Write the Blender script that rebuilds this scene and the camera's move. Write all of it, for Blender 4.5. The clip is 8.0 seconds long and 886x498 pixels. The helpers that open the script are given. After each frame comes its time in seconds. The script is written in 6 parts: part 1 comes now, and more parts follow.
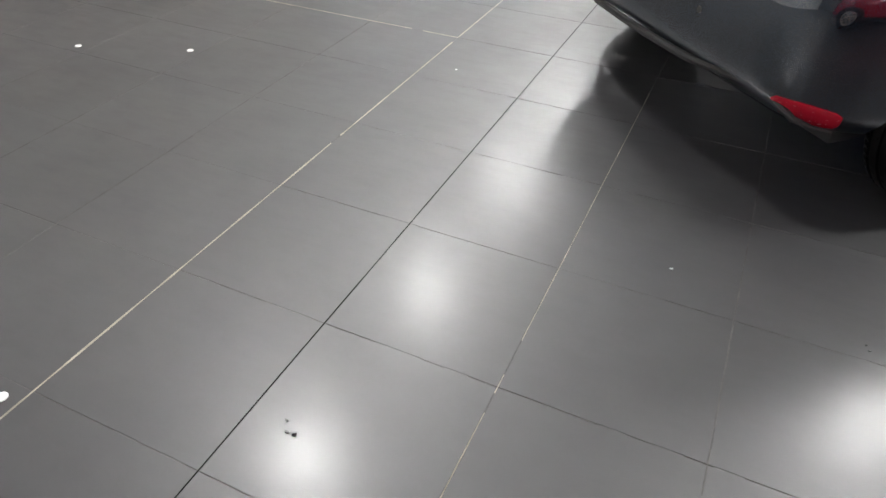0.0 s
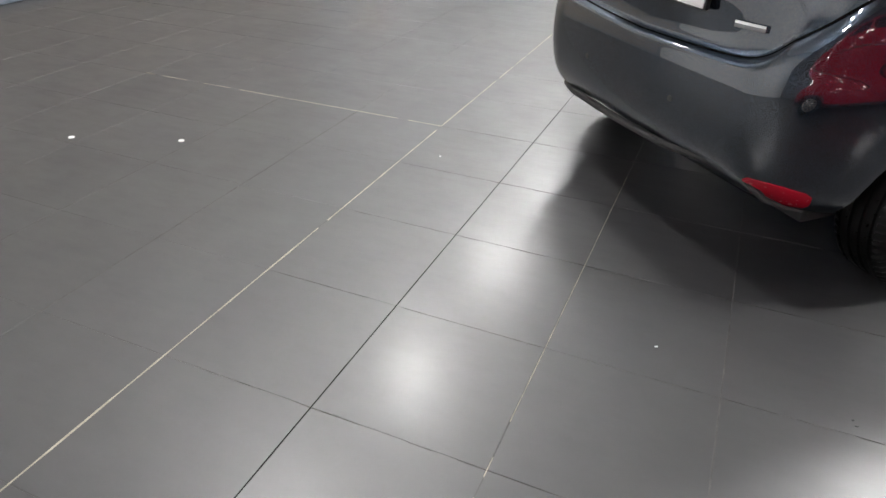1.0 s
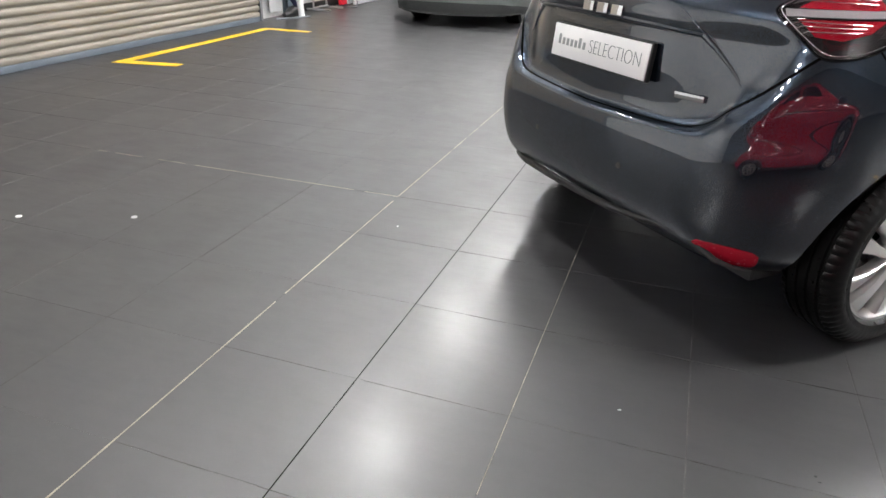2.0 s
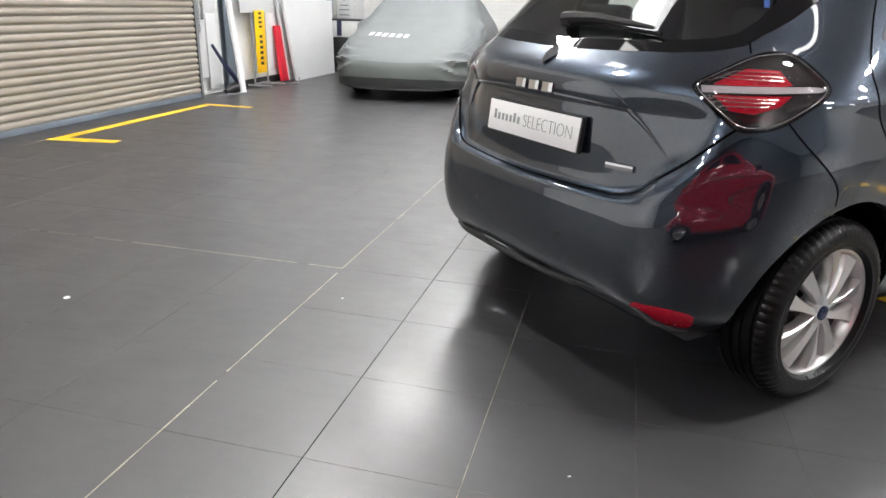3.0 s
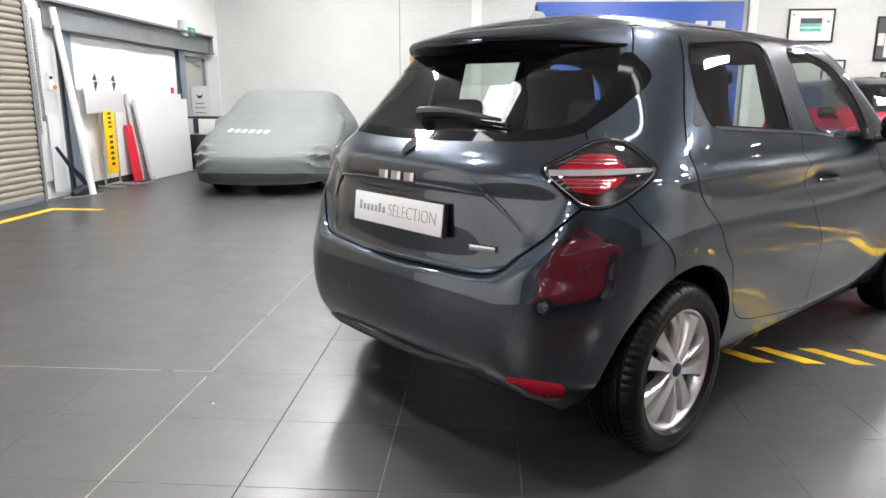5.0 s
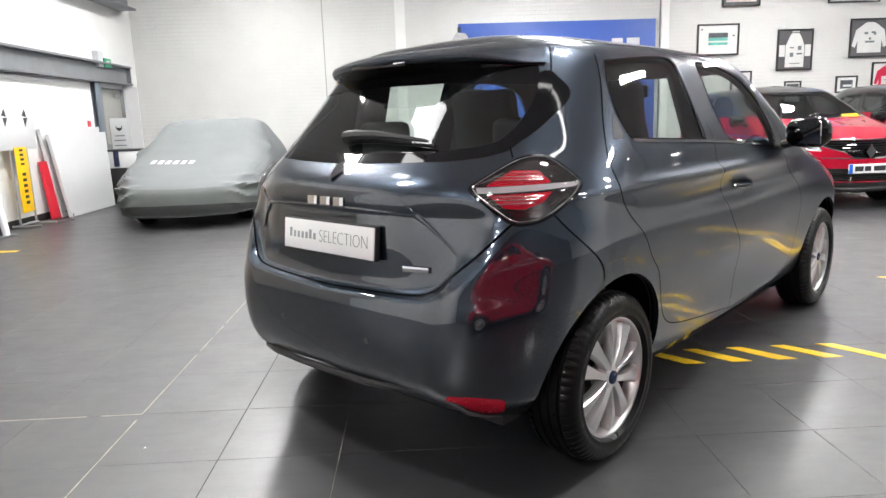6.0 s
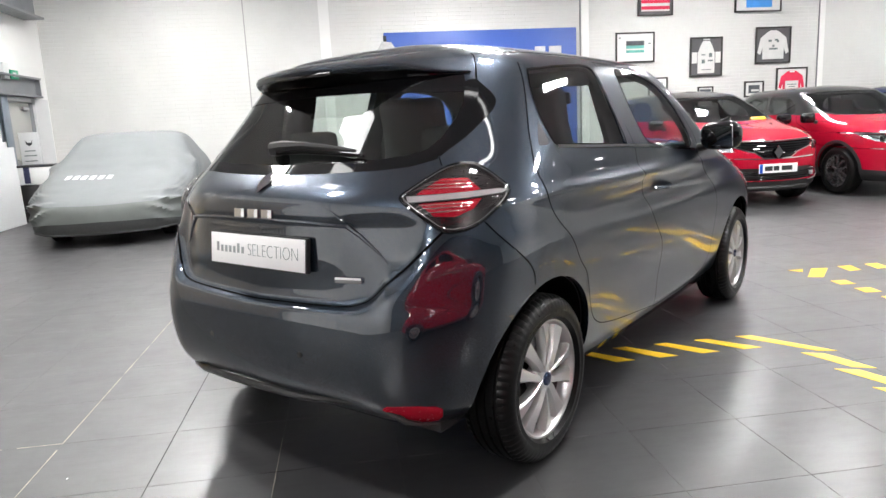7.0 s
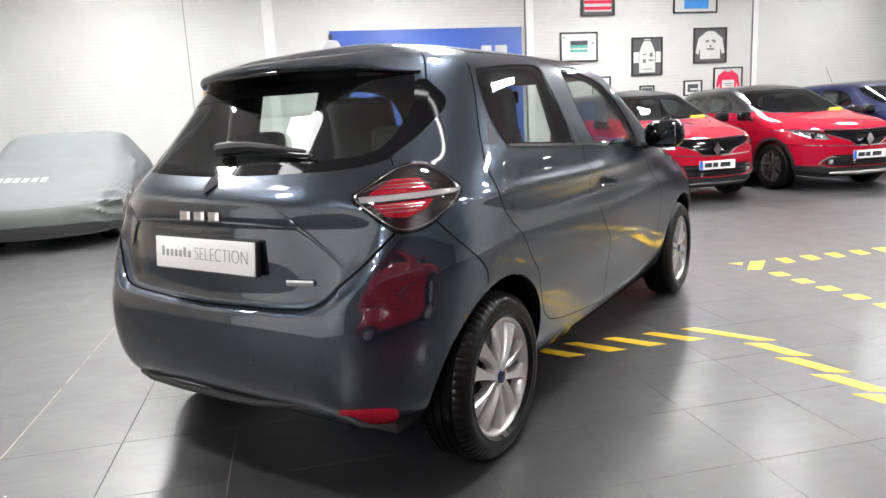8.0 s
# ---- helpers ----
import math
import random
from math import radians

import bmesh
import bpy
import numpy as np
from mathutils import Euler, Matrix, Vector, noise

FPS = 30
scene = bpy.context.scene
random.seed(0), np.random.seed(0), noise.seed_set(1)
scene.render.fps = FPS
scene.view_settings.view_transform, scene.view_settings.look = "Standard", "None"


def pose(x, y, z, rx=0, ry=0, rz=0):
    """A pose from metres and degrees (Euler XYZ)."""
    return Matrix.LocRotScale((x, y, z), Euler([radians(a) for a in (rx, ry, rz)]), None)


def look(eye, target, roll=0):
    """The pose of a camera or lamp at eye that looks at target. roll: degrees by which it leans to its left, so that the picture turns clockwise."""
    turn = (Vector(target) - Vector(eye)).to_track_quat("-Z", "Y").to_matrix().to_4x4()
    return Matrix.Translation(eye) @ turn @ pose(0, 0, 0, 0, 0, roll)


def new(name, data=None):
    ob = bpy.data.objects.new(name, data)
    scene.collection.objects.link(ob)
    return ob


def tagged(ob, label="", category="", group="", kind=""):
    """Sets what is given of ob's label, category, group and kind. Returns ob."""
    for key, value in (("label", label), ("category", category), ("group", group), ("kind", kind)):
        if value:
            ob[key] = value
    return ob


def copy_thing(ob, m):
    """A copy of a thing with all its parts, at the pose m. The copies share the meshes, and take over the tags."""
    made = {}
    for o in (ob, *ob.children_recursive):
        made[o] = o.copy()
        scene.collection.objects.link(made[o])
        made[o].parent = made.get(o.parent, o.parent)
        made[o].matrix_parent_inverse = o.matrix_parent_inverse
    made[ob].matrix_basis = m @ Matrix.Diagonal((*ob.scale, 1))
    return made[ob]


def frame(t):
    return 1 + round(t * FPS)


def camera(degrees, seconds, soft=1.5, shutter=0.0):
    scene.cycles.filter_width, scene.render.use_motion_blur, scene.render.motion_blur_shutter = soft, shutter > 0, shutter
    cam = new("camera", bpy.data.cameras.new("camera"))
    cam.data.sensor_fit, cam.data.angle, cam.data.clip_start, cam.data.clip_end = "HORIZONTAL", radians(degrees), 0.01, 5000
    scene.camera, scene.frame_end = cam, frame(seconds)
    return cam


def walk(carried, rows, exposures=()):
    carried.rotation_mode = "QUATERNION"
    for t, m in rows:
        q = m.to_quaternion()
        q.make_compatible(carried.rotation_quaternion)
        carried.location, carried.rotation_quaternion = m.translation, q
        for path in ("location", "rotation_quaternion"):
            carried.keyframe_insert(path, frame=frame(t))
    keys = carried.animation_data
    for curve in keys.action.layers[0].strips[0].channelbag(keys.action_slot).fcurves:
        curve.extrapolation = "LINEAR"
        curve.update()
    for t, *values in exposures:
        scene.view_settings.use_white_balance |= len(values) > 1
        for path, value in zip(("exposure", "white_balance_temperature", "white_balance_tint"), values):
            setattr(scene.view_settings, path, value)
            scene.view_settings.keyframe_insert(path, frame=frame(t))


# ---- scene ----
cam = camera(66.5, 8.0)
PATH = [
    (0, (0.748, -1.422, 1.197), (0.11, 0.0, -0.057), 1.4),
    (0.5, (0.754, -1.43, 1.205), (0.092, 0.067, 0.055), 1.4),
    (1, (0.758, -1.442, 1.207), (0.095, 0.124, 0.155), 1.3),
    (2.5, (0.759, -1.442, 1.215), (0.228, 0.321, 0.435), 1.5),
    (3, (0.769, -1.452, 1.223), (0.302, 0.369, 0.539), 1.5),
    (3.5, (0.772, -1.461, 1.228), (0.38, 0.405, 0.625), 1.2),
    (4, (0.767, -1.477, 1.233), (0.474, 0.43, 0.706), 0.8),
    (4.5, (0.773, -1.475, 1.233), (0.571, 0.457, 0.761), 0.6),
    (5.8, (0.776, -1.492, 1.239), (0.812, 0.47, 0.853), -1.3),
    (6, (0.789, -1.477, 1.237), (0.863, 0.485, 0.861), -1.9),
    (6.5, (0.792, -1.477, 1.238), (0.975, 0.48, 0.87), -2.7),
    (7, (0.792, -1.479, 1.239), (1.064, 0.469, 0.878), -2.8),
    (7.5, (0.787, -1.48, 1.239), (1.141, 0.455, 0.875), -3.0),
    (8, (0.782, -1.472, 1.243), (1.2, 0.448, 0.871), -3.0),
]
walk(cam, [(t, look(eye, target, roll)) for t, eye, target, roll in PATH], exposures=[(0.0, -0.11), (2.5, -0.08), (4.5, 0.0), (6.0, 0.03), (7.0, 0.12), (8.0, 0.12)])

# ---- light ----
world = bpy.data.worlds.new("world")
world.use_nodes = True
scene.world = world
world.node_tree.nodes["Background"].inputs[0].default_value = (0.75, 0.82, 1.0, 1)
world.node_tree.nodes["Background"].inputs[1].default_value = 0.02
LAMP_STRENGTH = 172.0
CEILING = 4.6
LAMP_X, LAMP_Y = (-2.0, 3.0, 8.0, 12.8), (-6.9, -4.1, -1.3, 1.5, 4.3, 7.1, 9.9)


# ---- materials ----
def nodes_of(name):
    m = bpy.data.materials.new(name)
    m.use_nodes = True
    t = m.node_tree
    return m, t, t.nodes["Principled BSDF"]


def noise_node(t, scale, detail=4, rough=0.6, stretch=(1, 1, 1)):
    co, mp, n = t.nodes.new("ShaderNodeTexCoord"), t.nodes.new("ShaderNodeMapping"), t.nodes.new("ShaderNodeTexNoise")
    mp.inputs["Scale"].default_value = stretch
    n.inputs["Scale"].default_value, n.inputs["Detail"].default_value, n.inputs["Roughness"].default_value = scale, detail, rough
    t.links.new(co.outputs["Object"], mp.inputs[0])
    t.links.new(mp.outputs[0], n.inputs["Vector"])
    return n


def ranged(t, source, low, high, a=0.3, b=0.7):
    r = t.nodes.new("ShaderNodeMapRange")
    for n, v in ((1, a), (2, b), (3, low), (4, high)):
        r.inputs[n].default_value = v
    t.links.new(source, r.inputs[0])
    return r.outputs[0]


def surface(name, color, rough=0.5, metal=0.0, coat=0.0, spread=0.12, scale=3.0, fine=60.0, bump=0.03, wear=0.08, stretch=(1, 1, 1), tint=None, spec=0.5):
    """A plain surface with broad stains, fine grain, uneven gloss and a little relief."""
    m, t, p = nodes_of(name)
    big, small = noise_node(t, scale, 5, 0.6, stretch), noise_node(t, fine, 3, 0.6, stretch)
    mix = t.nodes.new("ShaderNodeMix")
    mix.data_type = "RGBA"
    mix.inputs[6].default_value = (*[c * (1 - spread) for c in color], 1)
    mix.inputs[7].default_value = (*[min(1, c * (1 + spread)) for c in (tint or color)], 1)
    t.links.new(ranged(t, big.outputs[0], 0, 1), mix.inputs[0])
    t.links.new(mix.outputs[2], p.inputs["Base Color"])
    t.links.new(ranged(t, small.outputs[0], max(0.02, rough - wear), min(1, rough + wear)), p.inputs["Roughness"])
    p.inputs["Metallic"].default_value, p.inputs["Coat Weight"].default_value, p.inputs["Coat Roughness"].default_value = metal, coat, 0.03
    p.inputs["Specular IOR Level"].default_value = spec
    if bump:
        b = t.nodes.new("ShaderNodeBump")
        b.inputs["Strength"].default_value, b.inputs["Distance"].default_value = bump, 0.02
        t.links.new(small.outputs[0], b.inputs["Height"])
        t.links.new(b.outputs[0], p.inputs["Normal"])
    return m


def car_paint(name, color, flake, metal=0.6, rough=0.32, ior=1.6, spec=0.5):
    """Metallic paint: fine flakes under a clear coat."""
    m, t, p = nodes_of(name)
    n, big = noise_node(t, 900, 1, 0.5), noise_node(t, 2.0, 3, 0.5)
    mix = t.nodes.new("ShaderNodeMix")
    mix.data_type = "RGBA"
    mix.inputs[6].default_value, mix.inputs[7].default_value = (*color, 1), (*flake, 1)
    t.links.new(ranged(t, n.outputs[0], 0, 1, 0.42, 0.62), mix.inputs[0])
    t.links.new(mix.outputs[2], p.inputs["Base Color"])
    p.inputs["Metallic"].default_value, p.inputs["Roughness"].default_value, p.inputs["Specular IOR Level"].default_value = metal, rough, spec
    p.inputs["Coat Weight"].default_value, p.inputs["Coat IOR"].default_value = 1.0, ior
    t.links.new(ranged(t, big.outputs[0], 0.002, 0.007), p.inputs["Coat Roughness"])
    return m


def glass(name, tint, gloss=0.006, base=0.075):
    """Thin glass: tinted where one looks through it, mirror-like by Fresnel's law."""
    m = bpy.data.materials.new(name)
    m.use_nodes = True
    t = m.node_tree
    t.nodes.clear()
    out, mix, f = t.nodes.new("ShaderNodeOutputMaterial"), t.nodes.new("ShaderNodeMixShader"), t.nodes.new("ShaderNodeLayerWeight")
    power, scale = t.nodes.new("ShaderNodeMath"), t.nodes.new("ShaderNodeMath")
    power.operation, scale.operation = "POWER", "MULTIPLY_ADD"
    power.inputs[1].default_value, scale.inputs[1].default_value, scale.inputs[2].default_value = 4.0, 0.90, base
    t.links.new(f.outputs["Facing"], power.inputs[0])
    t.links.new(power.outputs[0], scale.inputs[0])
    clear, shine = t.nodes.new("ShaderNodeBsdfTransparent"), t.nodes.new("ShaderNodeBsdfGlossy")
    clear.inputs[0].default_value, shine.inputs["Roughness"].default_value, f.inputs[0].default_value = (*tint, 1), gloss, 0.5
    t.links.new(scale.outputs[0], mix.inputs[0])
    t.links.new(clear.outputs[0], mix.inputs[1])
    t.links.new(shine.outputs[0], mix.inputs[2])
    t.links.new(mix.outputs[0], out.inputs[0])
    return m


def glow(name, color, strength):
    m, t, p = nodes_of(name)
    p.inputs["Base Color"].default_value = (0.8, 0.8, 0.8, 1)
    p.inputs["Emission Color"].default_value, p.inputs["Emission Strength"].default_value = (*color, 1), strength
    return m


def tile_material(name):
    """Dark grey porcelain: each tile a little different, cloudy, with smears that dull the sheen."""
    m, t, p = nodes_of(name)
    geo, mp = t.nodes.new("ShaderNodeNewGeometry"), t.nodes.new("ShaderNodeMapping")
    mp.inputs["Scale"].default_value = (1, 1, 1)
    info = t.nodes.new("ShaderNodeObjectInfo")
    t.links.new(geo.outputs["Position"], mp.inputs[0])
    clouds, smear, grain = (t.nodes.new("ShaderNodeTexNoise") for _ in range(3))
    for n, s, d in ((clouds, 1.7, 5), (smear, 4.0, 3), (grain, 240, 2)):
        n.inputs["Scale"].default_value, n.inputs["Detail"].default_value, n.inputs["Roughness"].default_value = s, d, 0.62
        t.links.new(mp.outputs[0], n.inputs["Vector"])
    smear.inputs["Distortion"].default_value = 0.0
    mix, hue = t.nodes.new("ShaderNodeMix"), t.nodes.new("ShaderNodeHueSaturation")
    mix.data_type = "RGBA"
    mix.inputs[6].default_value, mix.inputs[7].default_value = (0.0185, 0.0178, 0.0205, 1), (0.0290, 0.0288, 0.0298, 1)
    t.links.new(ranged(t, clouds.outputs[0], 0, 1), mix.inputs[0])
    t.links.new(mix.outputs[2], hue.inputs["Color"])
    t.links.new(ranged(t, info.outputs["Random"], 0.92, 1.08, 0, 1), hue.inputs["Value"])
    t.links.new(hue.outputs[0], p.inputs["Base Color"])
    scuff, turned, total = t.nodes.new("ShaderNodeTexNoise"), t.nodes.new("ShaderNodeMapping"), t.nodes.new("ShaderNodeMath")
    turned.inputs["Rotation"].default_value, turned.inputs["Scale"].default_value = (0, 0, 0.5), (1, 4, 1)
    scuff.inputs["Scale"].default_value, scuff.inputs["Detail"].default_value, scuff.inputs["Roughness"].default_value = 5.0, 8, 0.72
    t.links.new(geo.outputs["Position"], turned.inputs[0])
    t.links.new(turned.outputs[0], scuff.inputs["Vector"])
    t.links.new(ranged(t, smear.outputs[0], 0.42, 0.52, 0.2, 0.8), total.inputs[0])
    t.links.new(ranged(t, scuff.outputs[0], 0.0, 0.06, 0.44, 0.74), total.inputs[1])
    t.links.new(total.outputs[0], p.inputs["Roughness"])
    p.inputs["Specular IOR Level"].default_value = 0.86
    p.inputs["Coat Weight"].default_value, p.inputs["Coat IOR"].default_value = 0.30, 1.5
    t.links.new(ranged(t, smear.outputs[0], 0.20, 0.27, 0.2, 0.8), p.inputs["Coat Roughness"])
    b = t.nodes.new("ShaderNodeBump")
    b.inputs["Strength"].default_value, b.inputs["Distance"].default_value = 0.04, 0.004
    t.links.new(grain.outputs[0], b.inputs["Height"])
    t.links.new(b.outputs[0], p.inputs["Normal"])
    return m


def brick_material(name, color):
    """White-painted brickwork: courses show as shallow relief under the paint."""
    m, t, p = nodes_of(name)
    co, sep, com = t.nodes.new("ShaderNodeNewGeometry"), t.nodes.new("ShaderNodeSeparateXYZ"), t.nodes.new("ShaderNodeCombineXYZ")
    add = t.nodes.new("ShaderNodeMath")
    t.links.new(co.outputs["Position"], sep.inputs[0])
    t.links.new(sep.outputs[0], add.inputs[0])
    t.links.new(sep.outputs[1], add.inputs[1])
    t.links.new(add.outputs[0], com.inputs[0])
    t.links.new(sep.outputs[2], com.inputs[1])
    br, n = t.nodes.new("ShaderNodeTexBrick"), noise_node(t, 1.3, 5, 0.6)
    br.inputs["Scale"].default_value, br.inputs["Brick Width"].default_value, br.inputs["Row Height"].default_value = 1, 0.45, 0.075
    br.inputs["Mortar Size"].default_value, br.inputs["Mortar Smooth"].default_value = 0.007, 0.6
    br.inputs["Color1"].default_value, br.inputs["Color2"].default_value, br.inputs["Mortar"].default_value = (1, 1, 1, 1), (0.85, 0.85, 0.85, 1), (0, 0, 0, 1)
    t.links.new(com.outputs[0], br.inputs["Vector"])
    fine = noise_node(t, 45, 3)
    mul = t.nodes.new("ShaderNodeMath")
    mul.operation = "MULTIPLY_ADD"
    mul.inputs[1].default_value = 0.3
    t.links.new(fine.outputs[0], mul.inputs[0])
    t.links.new(br.outputs[0], mul.inputs[2])
    b = t.nodes.new("ShaderNodeBump")
    b.inputs["Strength"].default_value, b.inputs["Distance"].default_value = 0.65, 0.008
    t.links.new(mul.outputs[0], b.inputs["Height"])
    t.links.new(b.outputs[0], p.inputs["Normal"])
    mix = t.nodes.new("ShaderNodeMix")
    mix.data_type = "RGBA"
    mix.inputs[6].default_value, mix.inputs[7].default_value = (*[c * 0.94 for c in color], 1), (*color, 1)
    t.links.new(ranged(t, n.outputs[0], 0, 1), mix.inputs[0])
    t.links.new(mix.outputs[2], p.inputs["Base Color"])
    p.inputs["Roughness"].default_value = 0.55
    return m


M_TILE = tile_material("dark porcelain")
M_GROUT = surface("dark grout", (0.040, 0.039, 0.038), 0.40, bump=0.2)
M_GROUT_LIGHT = surface("pale grout", (0.32, 0.285, 0.23), 0.85, spread=0.35, scale=14, bump=0.2)
M_GROUT_GREY = surface("grey grout", (0.075, 0.073, 0.07), 0.85, spread=0.35, scale=14, bump=0.2)
M_WALL = brick_material("painted brick", (0.62, 0.62, 0.608))
M_GREY_WALL = surface("pale plaster", (0.30, 0.30, 0.30), 0.6, spread=0.08, scale=0.8, bump=0.05)
M_DARK_WALL = surface("dark unseen wall", (0.13, 0.13, 0.135), 0.6, spread=0.08, scale=0.8, bump=0.05)
M_PLASTER = surface("white plaster", (0.76, 0.76, 0.75), 0.6, spread=0.04, scale=0.8, bump=0.05)
M_CEIL = surface("pale grey roof sheeting", (0.68, 0.68, 0.685), 0.8, spread=0.05)
M_STEEL = surface("grey painted steel", (0.17, 0.178, 0.19), 0.5, spread=0.12, scale=2)
M_STEEL_BLUE = surface("blue grey painted steel", (0.13, 0.155, 0.185), 0.45, spread=0.12, scale=2)
M_SHUTTER = surface("beige shutter steel", (0.275, 0.245, 0.207), 0.45, spread=0.08, scale=1.2, stretch=(1, 1, 4))
M_GALV = surface("galvanised steel", (0.42, 0.42, 0.42), 0.4, 0.8, spread=0.2, scale=12)
M_YELLOW = surface("yellow floor tape", (0.80, 0.50, 0.015), 0.42, spread=0.12, scale=5, fine=90)
M_WHITE = surface("white board", (0.57, 0.575, 0.585), 0.45, spread=0.03, scale=1.5)
M_WHITE_GLOSS = surface("white plastic", (0.80, 0.80, 0.80), 0.25, spread=0.03)
M_RED_BOARD = surface("red board", (0.62, 0.02, 0.04), 0.4, spread=0.06)
M_YELLOW_SIGN = surface("yellow sign", (0.85, 0.49, 0.006), 0.4, spread=0.05)
M_BLACK = surface("black plastic", (0.018, 0.018, 0.019), 0.45, spread=0.2)
M_BLACK_GLOSS = surface("gloss black", (0.005, 0.005, 0.006), 0.025, bump=0.0, wear=0.01)
M_RUBBER = surface("tyre rubber", (0.0048, 0.0048, 0.0050), 0.34, spread=0.25, scale=8, bump=0.06, spec=0.20)
M_SEAM = surface("panel gap", (0.003, 0.003, 0.003), 0.9, bump=0, spec=0.05)
M_ALLOY = surface("silver alloy", (0.66, 0.65, 0.65), 0.32, 0.8, spread=0.03, bump=0.0, wear=0.02)
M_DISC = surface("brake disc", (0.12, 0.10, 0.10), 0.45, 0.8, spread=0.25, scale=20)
M_CHROME = surface("chrome", (0.85, 0.85, 0.86), 0.07, 1.0, spread=0.02, bump=0.0, wear=0.03)
M_SLATE_PAINT = car_paint("dark slate metallic paint", (0.011, 0.0175, 0.028), (0.036, 0.053, 0.080), 0.85, 0.30, 2.05)
M_RED_CAR = car_paint("red car paint", (0.30, 0.0, 0.014), (0.40, 0.001, 0.026), 0.05, 0.6, 1.42, 0.1)
M_BLUE_CAR = car_paint("blue car paint", (0.003, 0.006, 0.04), (0.006, 0.014, 0.08), 0.3, 0.35)
M_BLACK_CAR = car_paint("black car paint", (0.006, 0.006, 0.007), (0.012, 0.012, 0.013), 0.3, 0.3)
M_GLASS = glass("clear window glass", (0.86, 0.92, 0.89), base=0.10)
M_GLASS_DARK = glass("tinted window glass", (0.80, 0.86, 0.83), base=0.12)
M_GLASS_BLACK = glass("near-black window glass", (0.12, 0.13, 0.13))
M_LENS = glass("lamp lens", (0.97, 0.94, 0.94), base=0.06)
M_LENS_CLEAR = glass("clear lamp lens", (0.9, 0.92, 0.94))
M_LAMP_RED = surface("red lamp", (0.48, 0.006, 0.026), 0.22, coat=0.6, spread=0.1, bump=0)
M_LAMP_DARK = surface("smoked lamp bowl", (0.024, 0.021, 0.022), 0.22, 0.3, spread=0.2, bump=0, wear=0.03, spec=0.4)
M_LAMP_SILVER = surface("silver reflector", (0.65, 0.65, 0.66), 0.18, 0.9, spread=0.1, bump=0)
M_LAMP_BAR = surface("pale light guide", (0.52, 0.52, 0.54), 0.2, 0.25, coat=0.5, spread=0.1, bump=0)
M_SEAT = surface("dark seat cloth", (0.05, 0.051, 0.054), 0.9, spread=0.2, scale=10, bump=0.15)
M_TRIM = surface("dark cabin trim", (0.020, 0.021, 0.022), 0.7, spread=0.2, bump=0.1)
M_PLATE = surface("white number board", (0.90, 0.89, 0.89), 0.35, spread=0.03, bump=0)
M_CAP = surface("blue hub cap", (0.018, 0.028, 0.075), 0.3, 0.4, spread=0.1, bump=0)
M_INK = surface("dark ink", (0.02, 0.022, 0.026), 0.5, bump=0)
M_INK_GREY = surface("grey ink", (0.13, 0.16, 0.16), 0.5, bump=0)
M_INK_PALE = surface("pale grey ink", (0.34, 0.36, 0.36), 0.5, bump=0)
M_BLUE_BAND = surface("blue band", (0.01, 0.10, 0.55), 0.4, bump=0)
M_BLUE_BOARD = surface("blue hoarding", (0.030, 0.085, 0.36), 0.5, spread=0.05, scale=1)
M_FRAME = surface("black picture frame", (0.015, 0.013, 0.012), 0.35, spread=0.2)
M_MOUNT_DARK = surface("dark grey mount", (0.09, 0.09, 0.095), 0.8)
M_MOUNT_WHITE = surface("white mount", (0.66, 0.66, 0.65), 0.8, spread=0.03)
M_CLOTH_WHITE = surface("white jersey", (0.62, 0.62, 0.61), 0.85, spread=0.05, scale=8)
M_CLOTH_RED = surface("red jersey", (0.62, 0.02, 0.07), 0.85, spread=0.08, scale=8)
M_CLOTH_BLUE = surface("blue jersey", (0.06, 0.28, 0.72), 0.85, spread=0.08, scale=8)
M_PHOTO_GREEN = surface("green photo", (0.12, 0.42, 0.36), 0.5, spread=0.3, scale=9)
M_PHOTO_DARK = surface("dark photo", (0.06, 0.07, 0.08), 0.5, spread=0.5, scale=9)
M_COVER = surface("grey stretch fabric", (0.140, 0.151, 0.155), 0.75, spread=0.06, scale=2.5, fine=220, bump=0.08)
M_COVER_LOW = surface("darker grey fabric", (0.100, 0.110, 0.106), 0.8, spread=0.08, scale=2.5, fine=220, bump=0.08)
M_COVER_SHADE = surface("shade-dark cover fabric", (0.030, 0.032, 0.032), 0.85, spread=0.1, bump=0.08)
M_DOOR = surface("grey door paint", (0.34, 0.34, 0.32), 0.5, spread=0.05, scale=1)
M_GREEN = surface("green sign", (0.02, 0.30, 0.16), 0.4, bump=0)
M_WOOD = surface("orange wood", (0.62, 0.28, 0.06), 0.5, spread=0.2, scale=4, stretch=(1, 1, 6))
M_NAVY = surface("navy webbing", (0.012, 0.015, 0.05), 0.8)
M_LAMP = glow("lamp diffuser", (0.985, 0.98, 0.968), LAMP_STRENGTH)
M_LAMP_SOFT = glow("opal strip diffuser", (0.985, 0.98, 0.968), 7.0)
M_BADGE = surface("satin chrome", (0.40, 0.40, 0.42), 0.14, 1.0, spread=0.05, bump=0)
M_MIRROR = surface("mirror glass", (0.75, 0.76, 0.77), 0.03, 1.0, spread=0.02, bump=0, wear=0.01)


